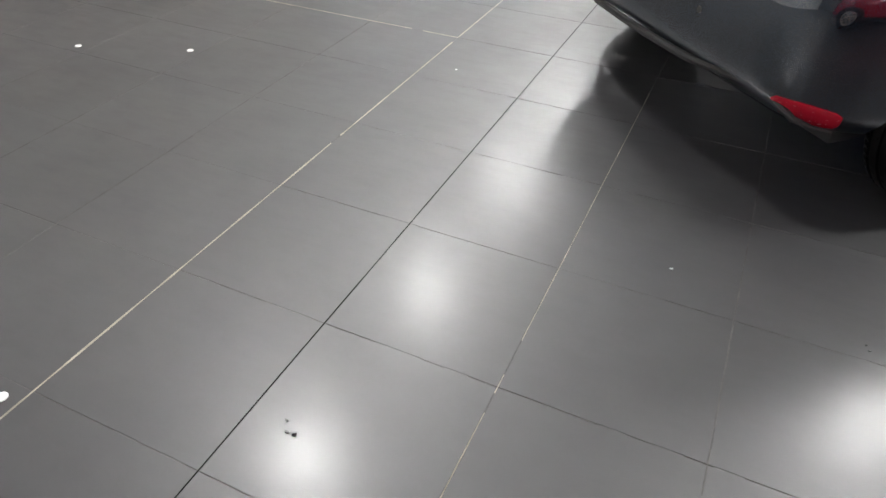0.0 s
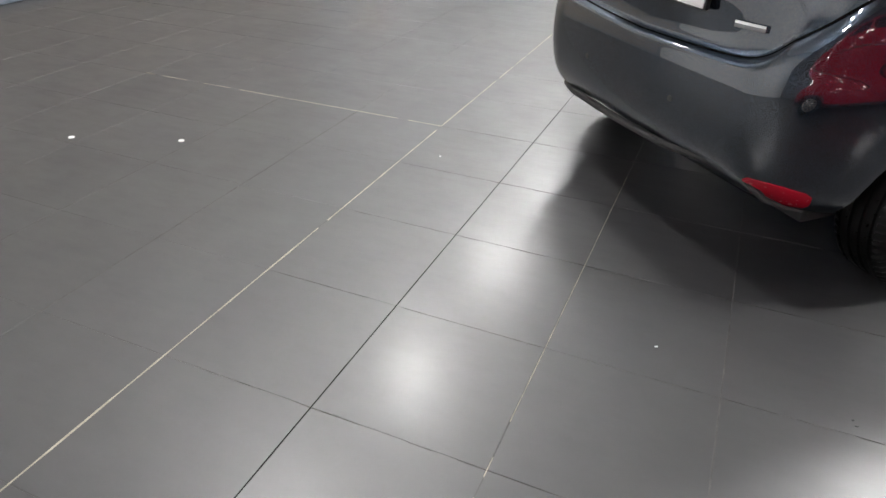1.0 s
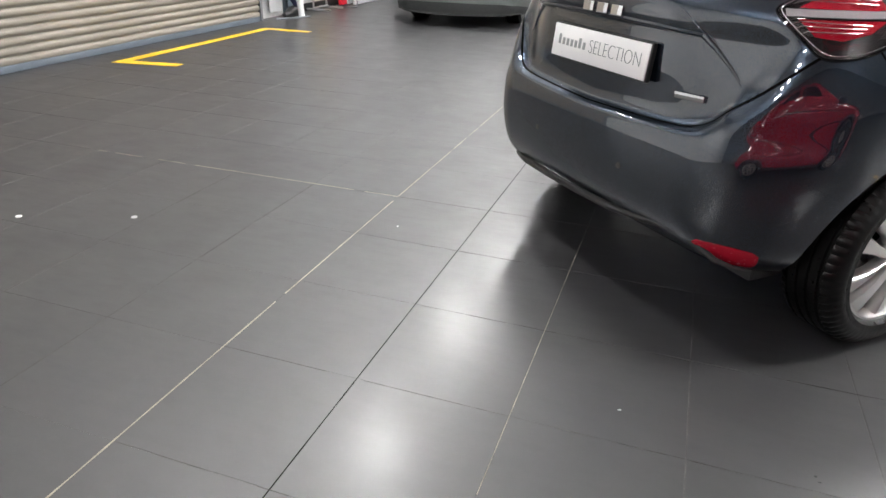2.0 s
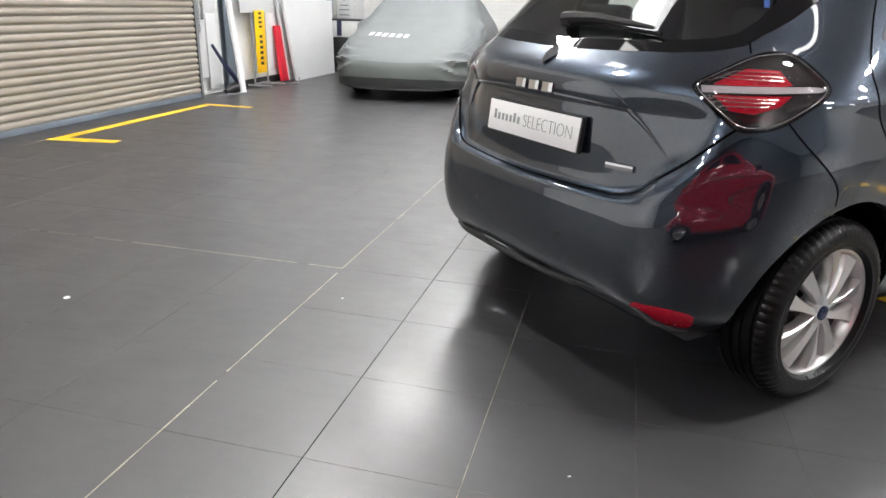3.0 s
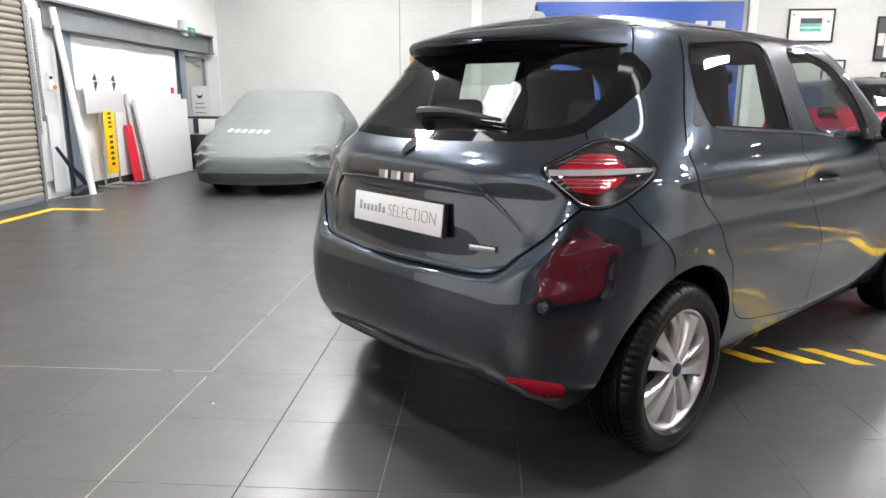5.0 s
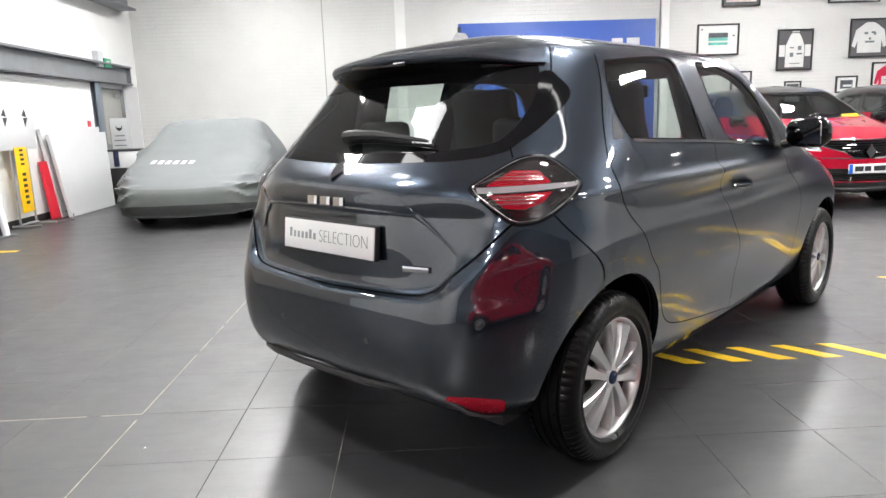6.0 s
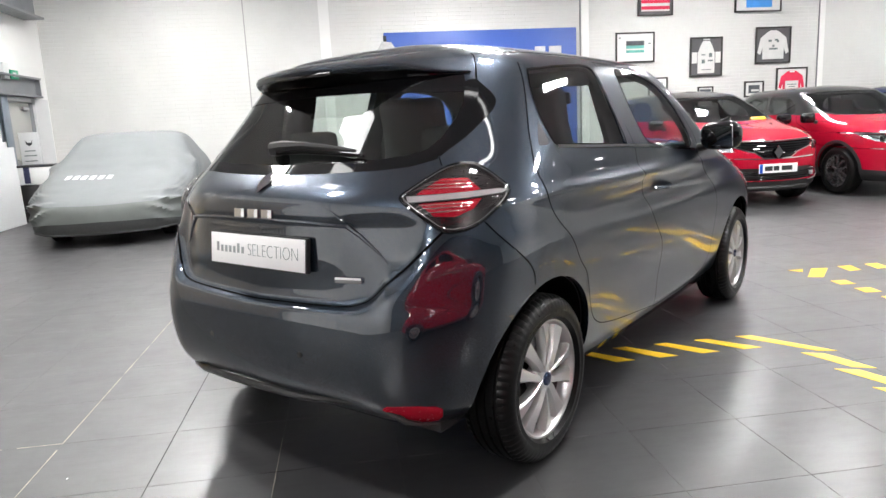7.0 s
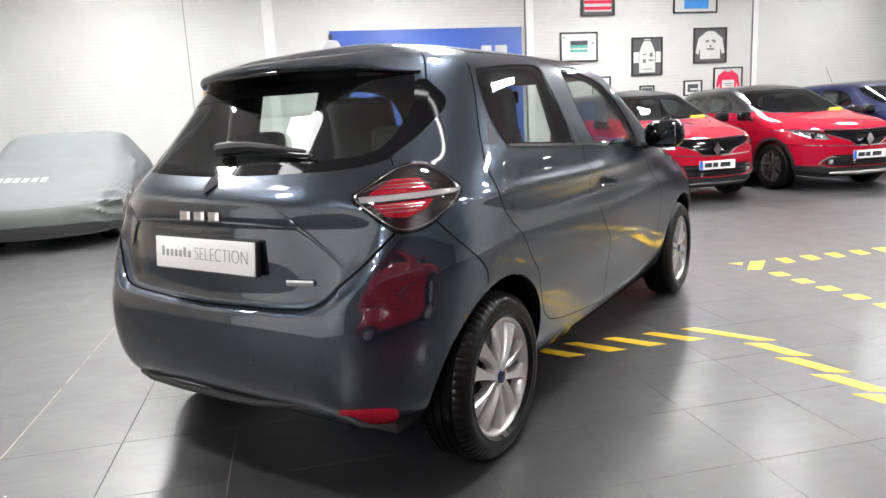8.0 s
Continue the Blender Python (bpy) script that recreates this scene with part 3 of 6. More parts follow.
def cabin(parent, front_y, rear_y, dash_y, wheel_side=-1, other_y=None):
    """Seats, dashboard and steering wheel."""
    for x in (-.37, .37):
        seat(parent, x, other_y if other_y and x * wheel_side < 0 else front_y)
    bench = solid((0, rear_y + .1, .55), (1.25, .5, .16), .05, seg=3)
    box(bench, (0, rear_y - .19, .80), (1.25, .13, .52), .05, Matrix.Rotation(radians(14), 4, "X"), 3)
    b = part("rear_bench", bench, M_SEAT, parent, "dark cloth rear bench")
    for x in (-.4, .4):
        part("headrest", solid((x, rear_y - .27, 1.14), (.28, .09, .19), .035, None, 3), M_SEAT, b)
    dash = solid((0, dash_y, .84), (1.36, .42, .22), .07, None, 3)
    box(dash, (.0, dash_y - .10, .62), (.26, .3, .4), .05)
    d = part("dashboard", dash, M_TRIM, parent)
    ring = [(.37 * wheel_side + .18 * math.cos(a), dash_y - .30 - .06 * math.sin(a), .93 + .17 * math.sin(a)) for a in np.linspace(0, math.tau, 32, endpoint=False)]
    bm = tube(bmesh.new(), ring, .014, 8, True)
    tube(bm, [(.37 * wheel_side - .17, dash_y - .3, .93), (.37 * wheel_side + .17, dash_y - .3, .93)], .014)
    tube(bm, [(.37 * wheel_side, dash_y - .3, .93), (.37 * wheel_side, dash_y - .1, .86)], .035)
    part("steering_wheel", bm, M_TRIM, d)
    part("rear_view_mirror", solid((0, dash_y - .52, 1.36), (.22, .03, .07), .012), M_TRIM, parent)


# ---- the room ----
T = 0.46
LEFT, BACK, RIGHT, FRONT = -4.60, 12.44, 20.0, -10.5


def slab(name, centre, size, material, label="", parent=None):
    return tagged(link_mesh(name, solid(centre, size), material, parent), label, kind="" if parent else "structure")


def opening_wall(name, x0, x1, z1, y0, y1, holes, material, label):
    """A wall along y in the plane x0 to x1, built from blocks round its openings (y0, y1, top)."""
    bm, at = bmesh.new(), y0
    for a, b, top in holes:
        box(bm, ((x0 + x1) / 2, (at + a) / 2, z1 / 2), (x1 - x0, a - at, z1))
        box(bm, ((x0 + x1) / 2, (a + b) / 2, (top + z1) / 2), (x1 - x0, b - a, z1 - top))
        at = b
    box(bm, ((x0 + x1) / 2, (at + y1) / 2, z1 / 2), (x1 - x0, y1 - at, z1))
    return tagged(link_mesh(name, bm, material), label, kind="structure")


slab("wall_north", ((LEFT + RIGHT) / 2, BACK + .15, CEILING / 2), (RIGHT - LEFT + .6, .3, CEILING), M_WALL, "white painted brick showroom wall")
# The east and south walls are unseen; their tones steer reflections and fill light.
slab("wall_east", (RIGHT + .15, (BACK + FRONT) / 2, CEILING / 2), (.3, BACK - FRONT, CEILING), M_PLASTER, "unseen plain white wall closing the room")
slab("wall_south", ((LEFT + RIGHT) / 2, FRONT - .15, CEILING / 2), (RIGHT - LEFT + .6, .3, CEILING), M_DARK_WALL, "unseen dark wall closing the room, toned to limit fill light")
opening_wall("wall_west", LEFT - .3, LEFT, CEILING, FRONT, BACK, [(10.74, 11.66, 1.98)], M_PLASTER, "white painted wall with a shutter and a door")
slab("ceiling", ((LEFT + RIGHT) / 2, (BACK + FRONT) / 2, CEILING + .1), (RIGHT - LEFT + .6, BACK - FRONT + .6, .2), M_CEIL, "plain pale ceiling")
for x, w in ((.616, .20), (5.906, .16), (11.26, .13)):
    slab("trim", (x, BACK - .012, CEILING / 2), (w, .03, CEILING), M_PLASTER, "slim white pilaster on the brick wall")
slab("trim", (-.9, BACK - .004, CEILING / 2), (.018, .012, CEILING), M_GREY_WALL, "thin movement joint in the brick wall")

floor = slab("floor", ((LEFT + RIGHT) / 2, (BACK + FRONT) / 2, -.0507), (RIGHT - LEFT + .6, BACK - FRONT + .6, .10), M_GROUT, "dark grey porcelain tiled showroom floor")


def tape(points, name="floor_tape", label="yellow hazard stripe stuck to the tiles"):
    bm = bmesh.new()
    a = [bm.verts.new((x, y, .0026)) for x, y in points]
    b = [bm.verts.new((x, y, .0002)) for x, y in points]
    bm.faces.new(a)
    for i in range(len(a)):
        j = (i + 1) % len(a)
        bm.faces.new((a[i], b[i], b[j], a[j]))
    bmesh.ops.recalc_face_normals(bm, faces=bm.faces)
    return tagged(link_mesh(name, bm, M_YELLOW), label, "floor marking", "yellow floor stripes")


# ---- ceiling lights ----
def ceiling_light(m):
    ob = thing("ceiling_light", m, "unseen square white flat panel light on the ceiling", "ceiling light", "ceiling lights")
    bm = bmesh.new()
    for sx, sy, w, d in ((0, -.32, .68, .04), (0, .32, .68, .04), (-.32, 0, .04, .60), (.32, 0, .04, .60)):
        box(bm, (sx, sy, -.02), (w, d, .05), .004)
    part("frame", bm, M_WHITE_GLOSS, ob)
    part("diffuser", solid((0, 0, -.012), (.60, .60, .02)), M_LAMP, ob, "glowing white diffuser")
    return ob


lamp_one = ceiling_light(pose(LAMP_X[0], LAMP_Y[3], CEILING - .02))
# Two lamps added to brighten the east wall's reflection in the car.
for x, y in ((17.0, -1.3), (17.0, -5.0)):
    copy_thing(lamp_one, pose(x, y, CEILING - .02))
# The lamps at y -4.1 and -6.9 are added to brighten the car's tail.
for i, x in enumerate(LAMP_X):
    for j, y in enumerate(LAMP_Y):
        if (i or j != 3) and (i < 3 or j > 5) and ((y > (-2 if i == 2 else 0) or (j == 0 and i in (0, 2)) or (j == 1 and i == 0))):
            copy_thing(lamp_one, pose(x, y, CEILING - .02))


def strip_light(m, length, width, diffuser, label):
    ob = thing("strip_light", m, label, "ceiling light", "strip lights")
    bm = bmesh.new()
    for sx, sy, w, d in ((0, -width / 2 - .02, length + .08, .04), (0, width / 2 + .02, length + .08, .04), (-length / 2 - .02, 0, .04, width), (length / 2 + .02, 0, .04, width)):
        box(bm, (sx, sy, -.02), (w, d, .05), .004)
    part("frame", bm, M_WHITE_GLOSS, ob)
    part("diffuser", solid((0, 0, -.012), (length, width, .02)), diffuser, ob, "glowing opal diffuser")
    return ob


strip_light(pose(-1.48, 2.60, CEILING - .02, 0, 0, 105), .85, .34, M_LAMP_SOFT, "broad pale strip light on the ceiling")
strip_light(pose(3.5, .10, CEILING - .02), 2.2, .035, M_LAMP_SOFT, "long pale strip light along the ceiling")
batten = strip_light(pose(15.2, -1.3, CEILING - .02, 0, 0, 90), .27, .18, M_LAMP, "small square white light on the ceiling")
for x, y in ((10.4, -1.3), (10.4, -4.1), (15.2, -4.1), (12.8, 1.5), (12.8, 4.3), (16.6, 1.5), (16.6, 4.3), (16.6, 7.1)):
    copy_thing(batten, pose(x, y, CEILING - .02, 0, 0, 90))


# ---- the grey hatchback ----
HATCHBACK = dict(
    z_rear=[.26, .31, .38, .50, .60, .645, .678, .82, .95, 1.03, 1.105, 1.25, 1.40, 1.492, 1.535, 1.562, 1.572],
    z_side=[.20, .26, .36, .50, .62, .68, .73, .84, .95, 1.03, 1.11, 1.27, 1.43, 1.497, 1.54, 1.565, 1.575],
    z_front=[.20, .26, .36, .50, .60, .66, .70, .78, .87, .95, 1.03, 1.23, 1.40, 1.487, 1.525, 1.555, 1.572],
    half=[.735, .785, .820, .842, .856, .862, .866, .868, .860, .842, .816, .745, .676, .615, .485, .27, 0.0],
    y_rear=[.15, .07, .020, 0.0, .006, .012, .019, .018, .025, .068, .175, .32, .455, .54, .64, .76, .86],
    bow_rear=[.05, .05, .05, .05, .053, .059, .065, .080, .088, .092, .078, .055, .05, .05, .05, .04, 0],
    rx=[.24, .28, .31, .33, .34, .35, .36, .39, .42, .435, .43, .40, .34, .26, .20, .12, 0],
    ry=[.30, .36, .42, .45, .465, .475, .485, .52, .555, .575, .555, .50, .44, .38, .30, .20, .10],
    y_front=[3.95, 4.03, 4.07, 4.084, 4.075, 4.06, 4.03, 3.94, 3.76, 3.50, 3.18, 2.86, 2.56, 2.40, 2.22, 2.05, 1.90],
    bow_front=[.12, .14, .16, .18, .18, .18, .18, .18, .20, .20, .20, .17, .13, .11, .09, .05, 0],
    fx=[.20, .25, .28, .30, .30, .30, .30, .30, .30, .28, .20, .17, .15, .15, .15, .10, 0],
    fy=[.30, .35, .40, .45, .45, .45, .45, .50, .60, .60, .34, .26, .22, .22, .22, .15, .10],
    taper=.035, mid=1.8, ledge=(.050, [(0, 5.4), (0.2, 5.48), (0.5, 5.55), (0.77, 5.64), (0.89, 5.7), (0.98, 5.82), (1.04, 6), (1.08, 6.14), (1.15, 6.47), (1.29, 6.9), (1.39, 7.28), (1.47, 7.66), (1.62, 8.4)]),
    bumps=[(.66, .48, .40, .24, .026), (3.24, .48, .42, .26, .022), (1.95, .42, .70, .16, -.016), (.62, .80, .34, .09, .012), (1.60, .985, 1.0, .026, .022), (1.85, .885, .85, .055, -.026), (1.75, .62, .60, .10, .008)],
)
HATCH_SEAM = flowing([(0, 5.4), (0.2, 5.48), (0.5, 5.55), (0.77, 5.64), (0.89, 5.7), (0.98, 5.82), (1.04, 6), (1.08, 6.14), (1.15, 6.47), (1.29, 6.9), (1.39, 7.28), (1.47, 7.66)])
TAIL_LAMP = [(1.27, 8.87), (1.33, 9.26), (1.41, 9.8), (1.46, 9.97), (1.51, 10.01), (1.57, 9.95), (1.65, 9.59), (1.75, 8.9), (1.73, 8.46), (1.65, 7.87), (1.58, 7.66), (1.5, 7.62), (1.45, 7.72), (1.36, 8.19), (1.3, 8.57)]
REAR_GLASS = [(0, 9.90), (.23, 9.92), (.74, 9.96), (1.12, 10.02), (1.28, 10.11), (1.39, 10.23), (1.45, 10.51), (1.51, 10.93), (1.54, 11.35), (1.54, 11.67), (1.50, 11.90), (1.30, 12.0), (.8, 12.1), (0, 12.15)]
FIN_EDGE = [(1.54, 11.92), (1.59, 11.71), (1.64, 11.52), (1.66, 11.35), (1.64, 11.14), (1.58, 10.91), (1.51, 10.60), (1.40, 10.22)]
FIN_EDGE = flowing(FIN_EDGE, 2)
GLASS_FIN = FIN_EDGE + [(1.39, 10.23), (1.45, 10.51), (1.51, 10.93), (1.54, 11.35), (1.54, 11.67), (1.50, 11.90)]
REAR_WINDOW = [(1.886, 12.05), (1.895, 12.22), (1.96, 12.25), (2.47, 12.39), (3.6, 12.55), (3.44, 11.19), (3.385, 10.12), (3.38, 10), (3.32, 10.01), (2.68, 10.15), (2.06, 10.27), (2, 10.3), (1.92, 10.96), (1.88, 11.63)]
FRONT_WINDOW = [(4.30, 12.42), (4.99, 12.31), (5.61, 11.91), (5.72, 11.29), (5.55, 10.62), (5.30, 9.70), (5.09, 9.58), (4.42, 9.70), (3.87, 9.91), (3.92, 11.02)]
HANDLE_PANEL = [(1.905, 10.92), (1.89, 10.6), (1.88, 10.28), (1.965, 10.285), (1.935, 10.62)]
WINDSCREEN = [(8, 10.0), (7.4, 10.02), (6.95, 10.1), (6.62, 10.35), (6.45, 11.0), (6.40, 11.7), (6.5, 12.25), (7.0, 12.6), (8, 12.7)]
REAR_DOOR_SEAM = flowing([(1.83, 12.5), (1.84, 11.71), (1.84, 11.2), (1.83, 10.6), (1.84, 9.98), (1.88, 9.38), (1.93, 8.89), (1.97, 8.2), (2.11, 7.49), (2.33, 6.67), (2.5, 5.11), (2.57, 3.87), (2.64, 3.05), (2.73, 2.46), (2.89, 2.06), (3.28, 1.68), (3.74, 1.3)])
DOOR_GAP = flowing([(3.85, 12.75), (3.70, 11.9), (3.57, 11.2), (3.55, 10.65), (3.55, 9.84), (3.42, 7.38), (3.58, 5.46), (3.71, 3.62), (3.76, 2.87), (3.79, 1.15)])
FRONT_DOOR_SEAM = flowing([(3.79, 1.15), (4.3, 1.15), (4.75, 1.4), (4.95, 2.4), (4.95, 4.2), (5.0, 7.0), (5.15, 8.6), (5.45, 9.6), (5.75, 10.6), (5.85, 11.3), (5.72, 12.0), (5.1, 12.5), (4.4, 12.65), (3.85, 12.75)])
BUMPER_SIDE_SEAM = flowing([(1.64, 7.87), (1.7, 7.46), (1.79, 7), (1.93, 6.37), (1.96, 5.7)])
LAMP_RED_TOP = [(1.350, 8.97), (1.358, 9.06), (1.435, 9.56), (1.545, 9.52), (1.615, 9.02), (1.580, 8.97)]
LAMP_BAR = [(1.305, 8.89), (1.315, 8.66), (1.563, 8.70), (1.713, 8.77), (1.735, 8.88), (1.687, 8.95), (1.559, 8.93)]
LAMP_RED_LOW = [(1.362, 8.60), (1.385, 8.63), (1.625, 8.66), (1.595, 8.28), (1.525, 8.07), (1.432, 8.14)]
REFLECTOR = [(1.13, 1.77), (1.33, 1.81), (1.50, 1.64), (1.495, 1.05), (1.45, .68), (1.20, .60), (1.16, 1.09)]
NAME_STRIP = flowing([(0, 8.84), (.37, 8.82), (.74, 8.76), (.86, 8.50), (.99, 7.86)], 2) + [(.6, 7.95), (0, 8.02)]


def build_hatchback(m):
    car = thing("hatchback", m, "dark slate grey five-door hatchback car parked on the tiles", "car")
    shell = Shell(**HATCHBACK, nu=256, nv=16)
    tailgate = HATCH_SEAM + [(1.45, 8.2), (1.43, 9.2), (1.42, 9.97), (1.40, 10.22), (1.51, 10.60), (1.56, 10.95), (1.56, 11.5), (1.54, 11.92), (1.52, 12.85), (1.0, 13.0), (0, 13.1)]
    bumper = HATCH_SEAM + BUMPER_SIDE_SEAM + [(1.70, 1.8), (1.72, 0), (0, 0)]
    rear_door = REAR_DOOR_SEAM + DOOR_GAP[::-1]
    front_door = DOOR_GAP + FRONT_DOOR_SEAM[1:-1]
    skin = Skin(shell, [
        ("rear_arch", arch_loop(shell, .655, .325, .365)), ("front_arch", arch_loop(shell, 3.245, .325, .365)),
        ("lamp_bar", LAMP_BAR), ("lamp_red_top", LAMP_RED_TOP), ("lamp_red_low", LAMP_RED_LOW), ("lamp", rounded(TAIL_LAMP)),
        ("rear_glass", REAR_GLASS), ("fin", GLASS_FIN), ("handle_panel", rounded(HANDLE_PANEL)), ("rear_window", rounded(REAR_WINDOW)), ("front_window", rounded(FRONT_WINDOW)), ("windscreen", WINDSCREEN),
        ("reflector", rounded(REFLECTOR, 1)), ("headlamp", rounded([(6.15, 7.6), (6.35, 6.9), (6.7, 6.6), (6.95, 6.7), (6.9, 7.2), (6.5, 7.9), (6.2, 8.3)])),
        ("name_strip", NAME_STRIP), ("tailgate", tailgate), ("bumper", bumper), ("rear_door", rear_door), ("front_door", front_door),
        ("bonnet", [(8, 6.4), (7.2, 6.4), (6.7, 7.4), (6.2, 8.6), (6.15, 9.5), (6.6, 10.0), (8, 9.9)]), ("front_bumper", [(8, 0), (6.05, 0), (6.05, 6.3), (7.2, 6.35), (8, 6.35)])], 8 / 256, .125)
    both = (1, -1)
    flank = shell.grid[32:224].reshape(-1, 3)

    def skin_x(y, z):
        return flank[np.argmin((flank[:, 1] - y) ** 2 + (flank[:, 2] - z) ** 2), 0] - .012

    skin.mesh("body", ["body"], both, M_SLATE_PAINT, car, edge=.02)
    skin.mesh("tailgate", ["tailgate"], both, M_SLATE_PAINT, car, edge=.012)
    skin.mesh("rear_bumper", ["bumper"], both, M_SLATE_PAINT, car, edge=.02)
    skin.mesh("bonnet", ["bonnet"], both, M_SLATE_PAINT, car)
    skin.mesh("front_bumper", ["front_bumper"], both, M_SLATE_PAINT, car)
    for s in both:
        d = skin.mesh("rear_door", ["rear_door"], [s], M_SLATE_PAINT, car, edge=.012)
        skin.mesh("window", ["rear_window"], [s], M_GLASS_DARK, d, -.002, label="tinted side window")
        skin.mesh("handle_panel", ["handle_panel"], [s], M_MOUNT_DARK, d, .001, label="dark grey recessed handle panel")
        e = skin.mesh("front_door", ["front_door"], [s], M_SLATE_PAINT, car, edge=.012)
        skin.mesh("window", ["front_window"], [s], M_GLASS, e, -.002, label="clear side window")
        h = tube(bmesh.new(), [shell.at(u * s, 7.55 + .02 * (u - 3.9), .004 + .03 * math.sin(math.pi * (u - 3.70) / .36)) for u in np.linspace(3.70, 4.06, 9)], [.007, .009, .010, .011, .011, .011, .010, .009, .007], 8)
        part("door_handle", h, M_SLATE_PAINT, e)
        for line, w, owner in ((REAR_WINDOW, .007, d), (FRONT_WINDOW, .007, e)):
            loop = rounded(line)
            part("window_rubber", skin.ribbon(bmesh.new(), loop + loop[:1], w, .002, [s]), M_BLACK_GLOSS, owner)
        strip = skin.ribbon(bmesh.new(), [(2.05, 10.22), (2.71, 10.07), (3.38, 9.95), (3.87, 9.82), (4.42, 9.62), (5.09, 9.46), (5.32, 9.45)], .012, .004, [s])
        part("window_trim", strip, M_CHROME, car, "slim bright trim under the windows")
        part("pillar_trim", skin.ribbon(bmesh.new(), [(3.66, 12.45), (3.54, 11.3), (3.44, 10.3), (3.42, 10.05)], .075, .0015, [s]), M_SLATE_PAINT, d)
        part("pillar_trim", skin.ribbon(bmesh.new(), [(4.08, 12.35), (3.80, 11.3), (3.74, 10.3), (3.73, 10.0)], .075, .0015, [s]), M_SLATE_PAINT, e)
        lamp = skin.mesh("tail_light", ["lamp"], [s], M_LAMP_DARK, car, -.006, label="red and clear diamond-shaped tail light")
        skin.mesh("red_segment", ["lamp_red_top"], [s], M_LAMP_RED, lamp, -.004)
        skin.mesh("red_segment", ["lamp_red_low"], [s], M_LAMP_RED, lamp, -.004)
        skin.mesh("light_bar", ["lamp_bar"], [s], M_LAMP_BAR, lamp, .001, label="pale horizontal light bar")
        ribs = bmesh.new()
        for a, b, c, e0 in ((1.36, 9.20, 1.575, 9.14), (1.385, 9.32, 1.565, 9.27), (1.405, 9.45, 1.55, 9.41), (1.37, 8.54, 1.585, 8.51), (1.38, 8.41, 1.575, 8.40), (1.40, 8.26, 1.56, 8.28)):
            tube(ribs, [shell.at(u * s, b + (e0 - b) * (u - a) / (c - a), -.001) for u in np.linspace(a, c, 7)], .0015, 6)
            tube(ribs, [shell.at(a * s, b, -.001), shell.at((a - .035) * s, b - .13, -.001)], .0015, 6)
        part("lamp_fins", ribs, M_LAMP_SILVER, lamp)
        ids = ["lamp", "lamp_red_top", "lamp_red_low", "lamp_bar"]
        skin.loops["lens"] = skin.loops["lamp"]
        skin.of["lens"] = [f for k in ids for f in skin.of[k]]
        skin.mesh("lens", ["lens"], [s], M_LENS, lamp, .002, dome=.022, edge=.012, label="clear outer lens")
        loop = rounded(TAIL_LAMP)
        part("lamp_gasket", skin.ribbon(bmesh.new(), loop + loop[:1], .008, .002, [s]), M_BLACK_GLOSS, lamp)
        # A silver tube draws the reflection that runs along the lens edge.
        part("lens_glint", tube(bmesh.new(), [shell.at((1.52 + (u - 1.52) * .93) * s, 8.82 + (v - 8.82) * .93, .008) for u, v in resample(loop + loop[:1], .03, False)], .0011, 6), M_LAMP_SILVER, lamp, "silver line standing for the glint along the lens edge")
        skin.mesh("glass_fin", ["fin"], [s], M_BLACK_GLOSS, car, .001)
        if s > 0:
            skin.mesh("rear_reflector", ["reflector"], [s], M_LAMP_RED, car, .003, edge=.01, label="red bumper reflector")
        else:
            skin.mesh("bumper_insert", ["reflector"], [s], M_SLATE_PAINT, car)
        hl = skin.mesh("headlight", ["headlamp"], [s], M_LAMP_SILVER, car, -.02)
        skin.mesh("lens", ["headlamp"], [s], M_LENS_CLEAR, hl, .003)
        for line in (REAR_DOOR_SEAM, DOOR_GAP, FRONT_DOOR_SEAM, BUMPER_SIDE_SEAM, [(1.40, 10.22), (1.42, 9.97)], [(1.54, 11.92), (1.52, 12.85), (1.50, 13.0)], [(1.50, 13.0), (2.2, 13.25), (4.0, 13.3), (5.6, 13.1)]):
            part("panel_gap", skin.ribbon(bmesh.new(), line, .0048, .0012, [s]), M_SEAM, car)
    skin.mesh("rear_window", ["rear_glass"], both, M_GLASS_DARK, car, -.001, label="tinted rear window")
    skin.mesh("windscreen", ["windscreen"], both, M_GLASS, car, -.001, label="clear windscreen")
    part("hatch_gap", skin.ribbon(bmesh.new(), [(-u, v) for u, v in HATCH_SEAM[:0:-1]] + HATCH_SEAM, .008, .0022), M_SEAM, car)
    border = bmesh.new()
    for s in both:
        skin.ribbon(border, [(0, 9.93), (.74, 9.99), (1.12, 10.05), (1.27, 10.13), (1.37, 10.27), (1.43, 10.55), (1.49, 10.95), (1.52, 11.35), (1.52, 11.67), (1.48, 11.85)], .05, .0008, [s])
        skin.ribbon(border, [(1.48, 11.85), (.8, 12.0), (0, 12.05)], .09, .0006, [s])
    part("glass_border", border, M_BLACK_GLOSS, car, "black printed border of the rear window")
    skin.mesh("cabin_lining", ["body", "tailgate", "bumper", "rear_door", "front_door", "bonnet", "front_bumper", "fin", "handle_panel", "name_strip", "lamp", "lamp_red_top", "lamp_red_low", "lamp_bar", "headlamp"], both, M_TRIM, car, -.035)
    # spoiler
    top, under = bmesh.new(), bmesh.new()
    cols = []
    for k in range(41):
        u = 1.5 * (-1 + k / 20)
        glass_end, roof_end = shell.at(u, 12.08, .004), shell.at(u, 13.35, .001)
        x = glass_end.x * 1.01
        k = min(1, max(0, (abs(u) - 1.05) / .45))
        edge = Vector((x, .335 + .66 * x**2, 1.469 - .055 * x**2)).lerp(shell.at(u, 12.14, .010), k * k * (3 - 2 * k))
        cols.append((edge, glass_end, roof_end, 1 - .85 * k))
